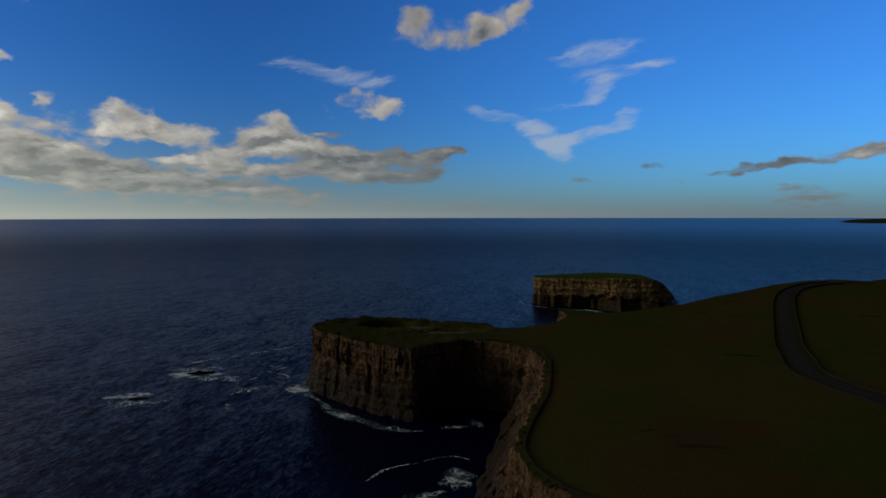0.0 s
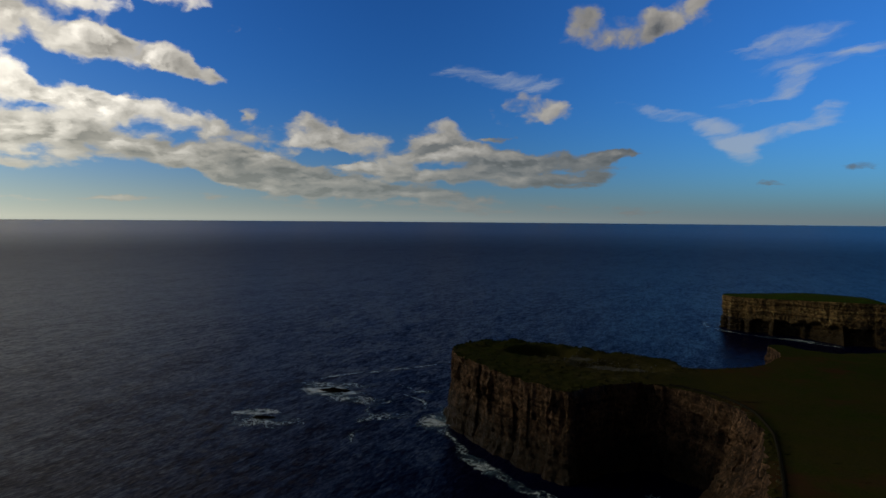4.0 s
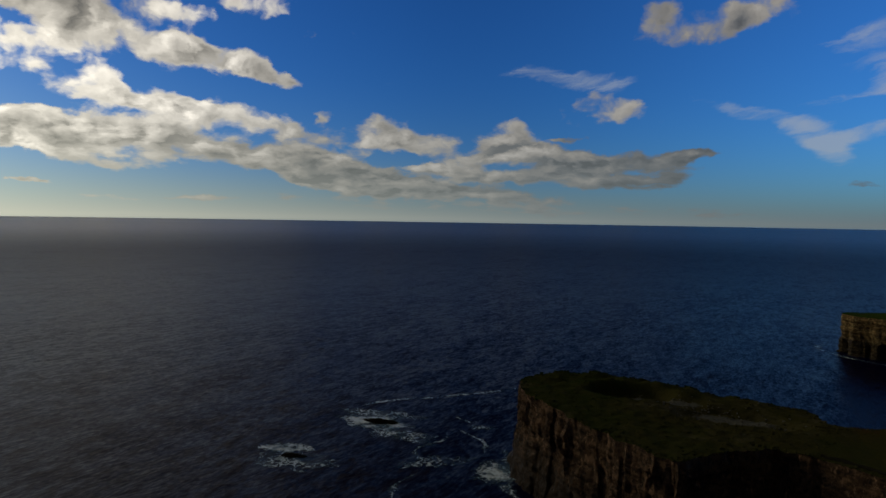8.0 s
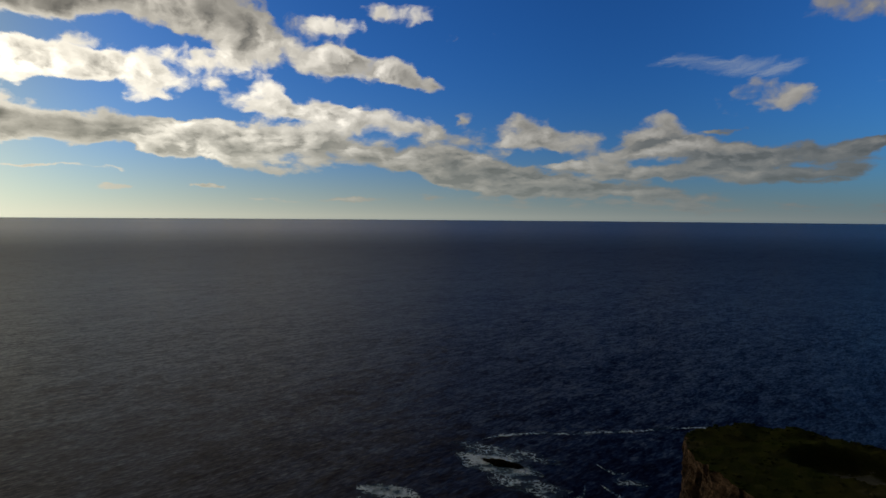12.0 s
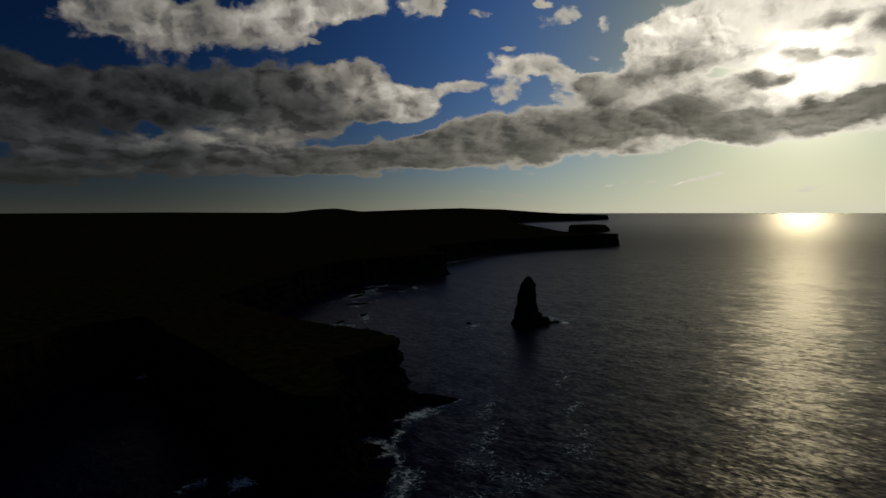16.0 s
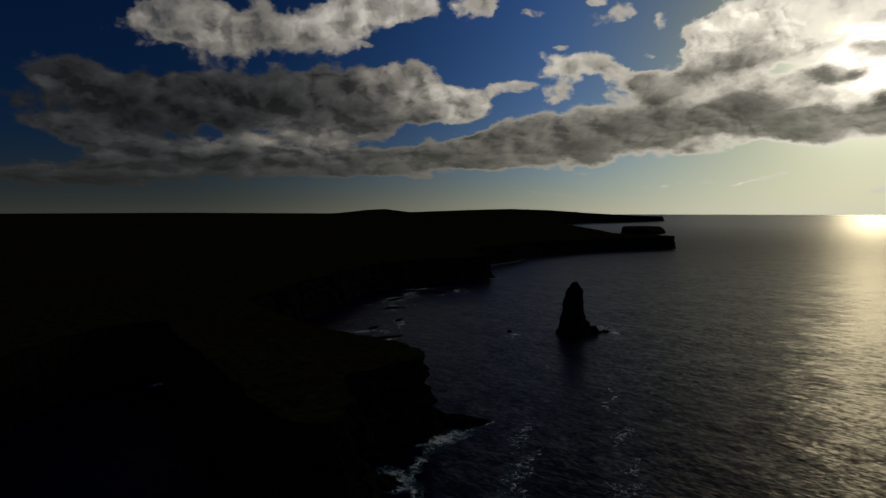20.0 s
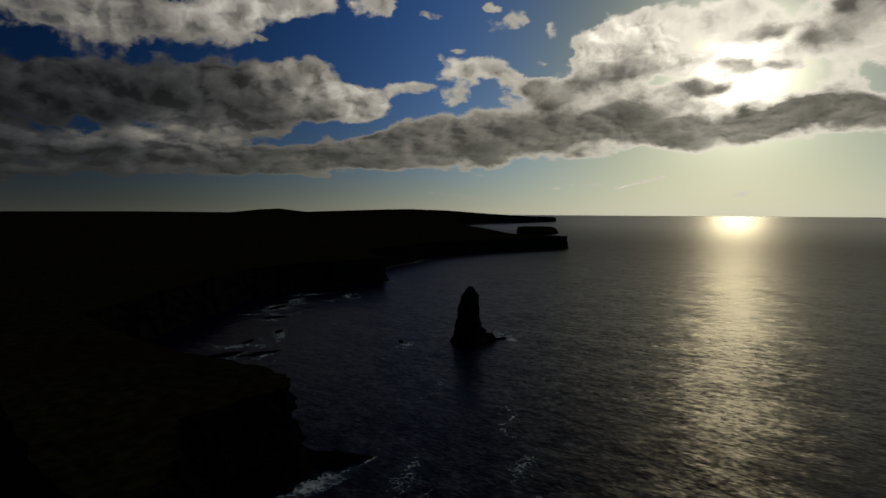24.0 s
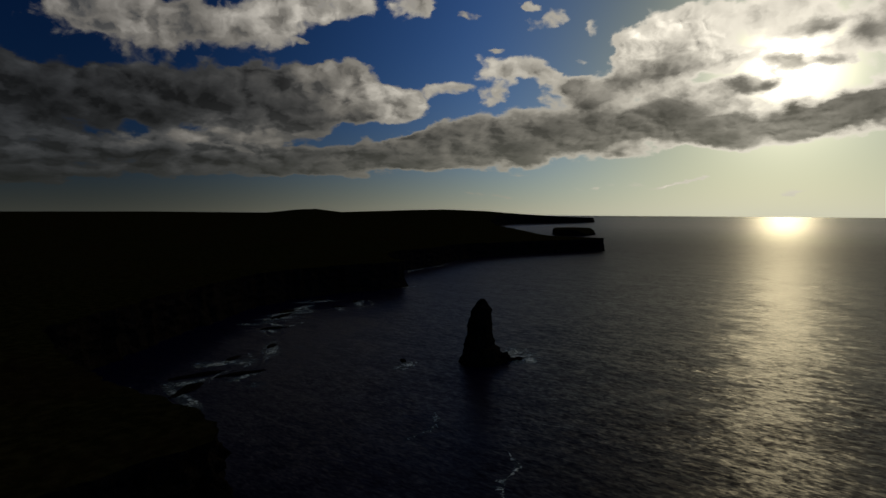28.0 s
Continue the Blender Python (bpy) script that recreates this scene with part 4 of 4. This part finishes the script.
# ---- distant headland over the sea ----
far_head = plateau("headland", [(2300, 3060), (2360, 2980), (2560, 3020), (3000, 3300), (3100, 3600), (2600, 3700), (2200, 3300)],
                   lambda x, y: sea_level(x, y) + 0.5 + 3.0 * smooth(2300, 2700, x), 25, ROCK, GRASS, 80, 5, 6, lambda x, y: 12)
tagged(far_head, "low far headland across the water", "headland")

# ---- surf ----
def foam_patch(x, y, a, b, turn, seed, dense=1.0):
    verts, faces, uvs = [(0, 0, 0.1)], [], [(dense, 0)]
    rings, around = 6, 40
    for k in range(1, rings + 1):
        f = k / rings
        for i in range(around):
            t = 2 * math.pi * i / around
            r = f * (1 + 0.45 * fbm(math.cos(t) * 1.5 + seed, math.sin(t) * 1.5, 0, 3))
            verts.append((a * r * math.cos(t), b * r * math.sin(t), 0.1))
            uvs.append(((1 - f ** 1.5) * dense, 0))
    for i in range(around):
        faces.append((0, 1 + i, 1 + (i + 1) % around))
    for k in range(rings - 1):
        for i in range(around):
            p0, p1 = 1 + k * around + i, 1 + k * around + (i + 1) % around
            faces.append((p0, p0 + around, p1 + around, p1))
    ob = mesh_object("foam", verts, faces, FOAM, uvs=uvs)
    ob.matrix_world = pose(x, y, 0.001 * (seed % 7), 0, 0, turn)
    return tagged(ob, "white churned surf over shallow rocks", "foam", kind="stuff")


def foam_line(points, width, dense=0.5):
    line = curve_through(points, 1.5)
    normals = outward(line, False)
    verts, faces, uvs = [], [], []
    last = len(line) - 1
    for i, (q, nrm) in enumerate(zip(line, normals)):
        ends = min(1.0, i / 6, (last - i) / 6)
        wide = width * 0.62 * (0.35 + 1.6 * abs(fbm(q.x * 0.07, q.y * 0.07, 4, 3))) * ends
        shift = width * 0.5 * fbm(q.x * 0.06, q.y * 0.06, 7, 3)
        for k, s in enumerate((-1, -0.4, 0.1, 0.5, 1)):
            v = q + nrm * (s * wide + shift)
            verts.append((v.x, v.y, 0.12))
            uvs.append(((0.0, 0.45, 0.8, 0.55, 0.0)[k] * dense, 0))
    for i in range(last):
        for k in range(4):
            a = i * 5 + k
            faces.append((a, a + 1, a + 6, a + 5))
    ob = mesh_object("foam", verts, faces, FOAM, uvs=uvs)
    return tagged(ob, "broken white line of surf on dark water", "foam", kind="stuff")


# round the awash rocks off the headland
foam_patch(-123, 298, 17, 7.5, 5, 0.3, 1.5)
foam_patch(-111, 291, 17, 7, -10, 1.3, 0.5)
foam_patch(-128, 308, 18, 6, 10, 1.9, 0.5)
foam_patch(-141, 262, 11, 5, 20, 2.3, 1.35)
foam_patch(-130, 254, 16, 8, 10, 3.3, 0.45)
foam_line([(-140, 314), (-136, 322), (-120, 336), (-98, 355), (-83, 371), (-60, 385)], 3.0, 0.7)
foam_line([(-96, 262), (-93, 270), (-98, 280), (-92, 292), (-95, 302)], 2.2, 0.6)
foam_line([(-88, 240), (-92, 250), (-90, 262)], 2.2, 0.6)
foam_patch(-84, 310, 6, 3, 20, 2.9, 0.45)
foam_line([(-91, 304), (-84, 300), (-78, 294), (-74, 284)], 3.0, 0.6)
foam_line([(-98, 318), (-90, 314), (-86, 318)], 2.5, 0.5)
foam_patch(-88, 272, 12, 5, 30, 3.9, 0.3)
# along the foot of the headland and in the cove
foam_line([(-70, 292), (-66, 284), (-64, 274), (-59, 261), (-47, 245), (-33, 229), (-18, 219), (-6, 218)], 4.5, 0.6)
foam_patch(-66, 272, 8, 10, 20, 4.5, 0.9)
foam_patch(-40, 236, 12, 4, -40, 4.8, 0.7)
foam_patch(13, 226, 3, 5, 10, 4.7, 0.5)
foam_line([(-24, 176), (-16, 186), (-8, 190)], 2.2, 0.8)
foam_line([(-8, 190), (2, 195), (10, 190)], 2.2, 0.7)
foam_patch(4, 178, 5, 8, 0, 4.1, 0.8)
foam_patch(-8, 164, 9, 4, 30, 4.2, 0.5)
foam_patch(4, 222, 5, 2, 0, 4.3, 0.7)
# round the island
foam_line([(88, 562), (74, 556), (70, 546), (76, 533), (90, 513), (112, 502), (130, 490), (146, 480)], 3.0, 0.7)
foam_patch(124, 498, 12, 5, -30, 5.1, 0.9)
# far streaks off the north coast
for k in range(9):
    foam_line([(430 + 40 * k, 690 + 34 * k + 30 * math.sin(k * 2.3)), (455 + 40 * k, 700 + 34 * k + 30 * math.sin(k * 2.3)), (490 + 40 * k, 722 + 34 * k + 26 * math.sin(k * 2.3))], 5.0, 0.55)
# at the foot of the peninsula
foam_patch(-202, 45, 11, 7, 60, 5.2, 0.75)
foam_patch(-184, 66, 13, 7, 20, 6.2, 0.6)
foam_patch(-238, 38, 12, 6, -10, 7.2, 0.85)
foam_line([(-262, 44), (-246, 40), (-224, 40), (-208, 46), (-196, 56), (-182, 70), (-162, 72)], 5.0, 0.6)
foam_patch(-256, 58, 16, 5, 20, 7.5, 0.24)
foam_patch(-232, 70, 15, 5, 10, 7.6, 0.24)
foam_patch(-210, 78, 13, 8, 30, 7.7, 0.24)
foam_patch(-204, 96, 16, 7, -20, 7.8, 0.24)
foam_patch(-176, 92, 18, 9, 30, 7.9, 0.24)
foam_patch(-238, 102, 20, 6, 15, 8.0, 0.24)
foam_patch(-276, 88, 14, 4, 5, 8.1, 0.24)
foam_patch(-160, 24, 8, 5, 40, 8.2, 0.8)
foam_patch(-150, 14, 6, 4, 10, 8.6, 0.6)
foam_patch(-218, -110, 12, 4, 10, 9.2, 0.8)
# reefs at the head of the bay
for k, (x, y) in enumerate(((-290, -126), (-314, -86), (-350, -86), (-363, -114), (-398, -118), (-437, -158), (-477, -188), (-495, -198), (-531, -177), (-565, -182), (-555, -220), (-330, -100), (-455, -172), (-515, -205))):
    foam_patch(x, y, 17 + 8 * math.sin(k * 2.1), 5 + 2.5 * math.cos(k * 1.9), 55 * math.sin(k * 1.7) + 15, 10.5 + k, 0.55 + 0.2 * math.sin(k * 3.1))
    foam_patch(x + 14 * math.sin(k * 4.4), y + 16 * math.cos(k * 2.9), 7 + 3 * math.cos(k), 3.5, 80 * math.cos(k * 2.3), 40.5 + k, 0.35)
    if k % 3 == 0:
        foam_line([(x - 22, y + 9 * math.cos(k)), (x - 4, y + 12), (x + 16, y + 12 + 8 * math.sin(k)), (x + 30, y + 22)], 2.6, 0.5)
foam_patch(-459, 12, 20, 12, 30, 31.0, 0.5)
foam_patch(-452, 22, 9, 5, 30, 31.5, 0.9)
foam_patch(-408, -30, 13, 5, 10, 32.0, 0.6)
foam_line([(-700, -206), (-684, -208), (-668, -216)], 5.0, 0.8)
foam_line([(-800, -296), (-850, -302), (-906, -304), (-960, -312)], 5.0, 0.7)
foam_line([(-330, 62), (-318, 70), (-306, 70), (-296, 78)], 3.0, 0.4)
foam_line([(-352, 20), (-338, 28), (-320, 26)], 3.0, 0.4)
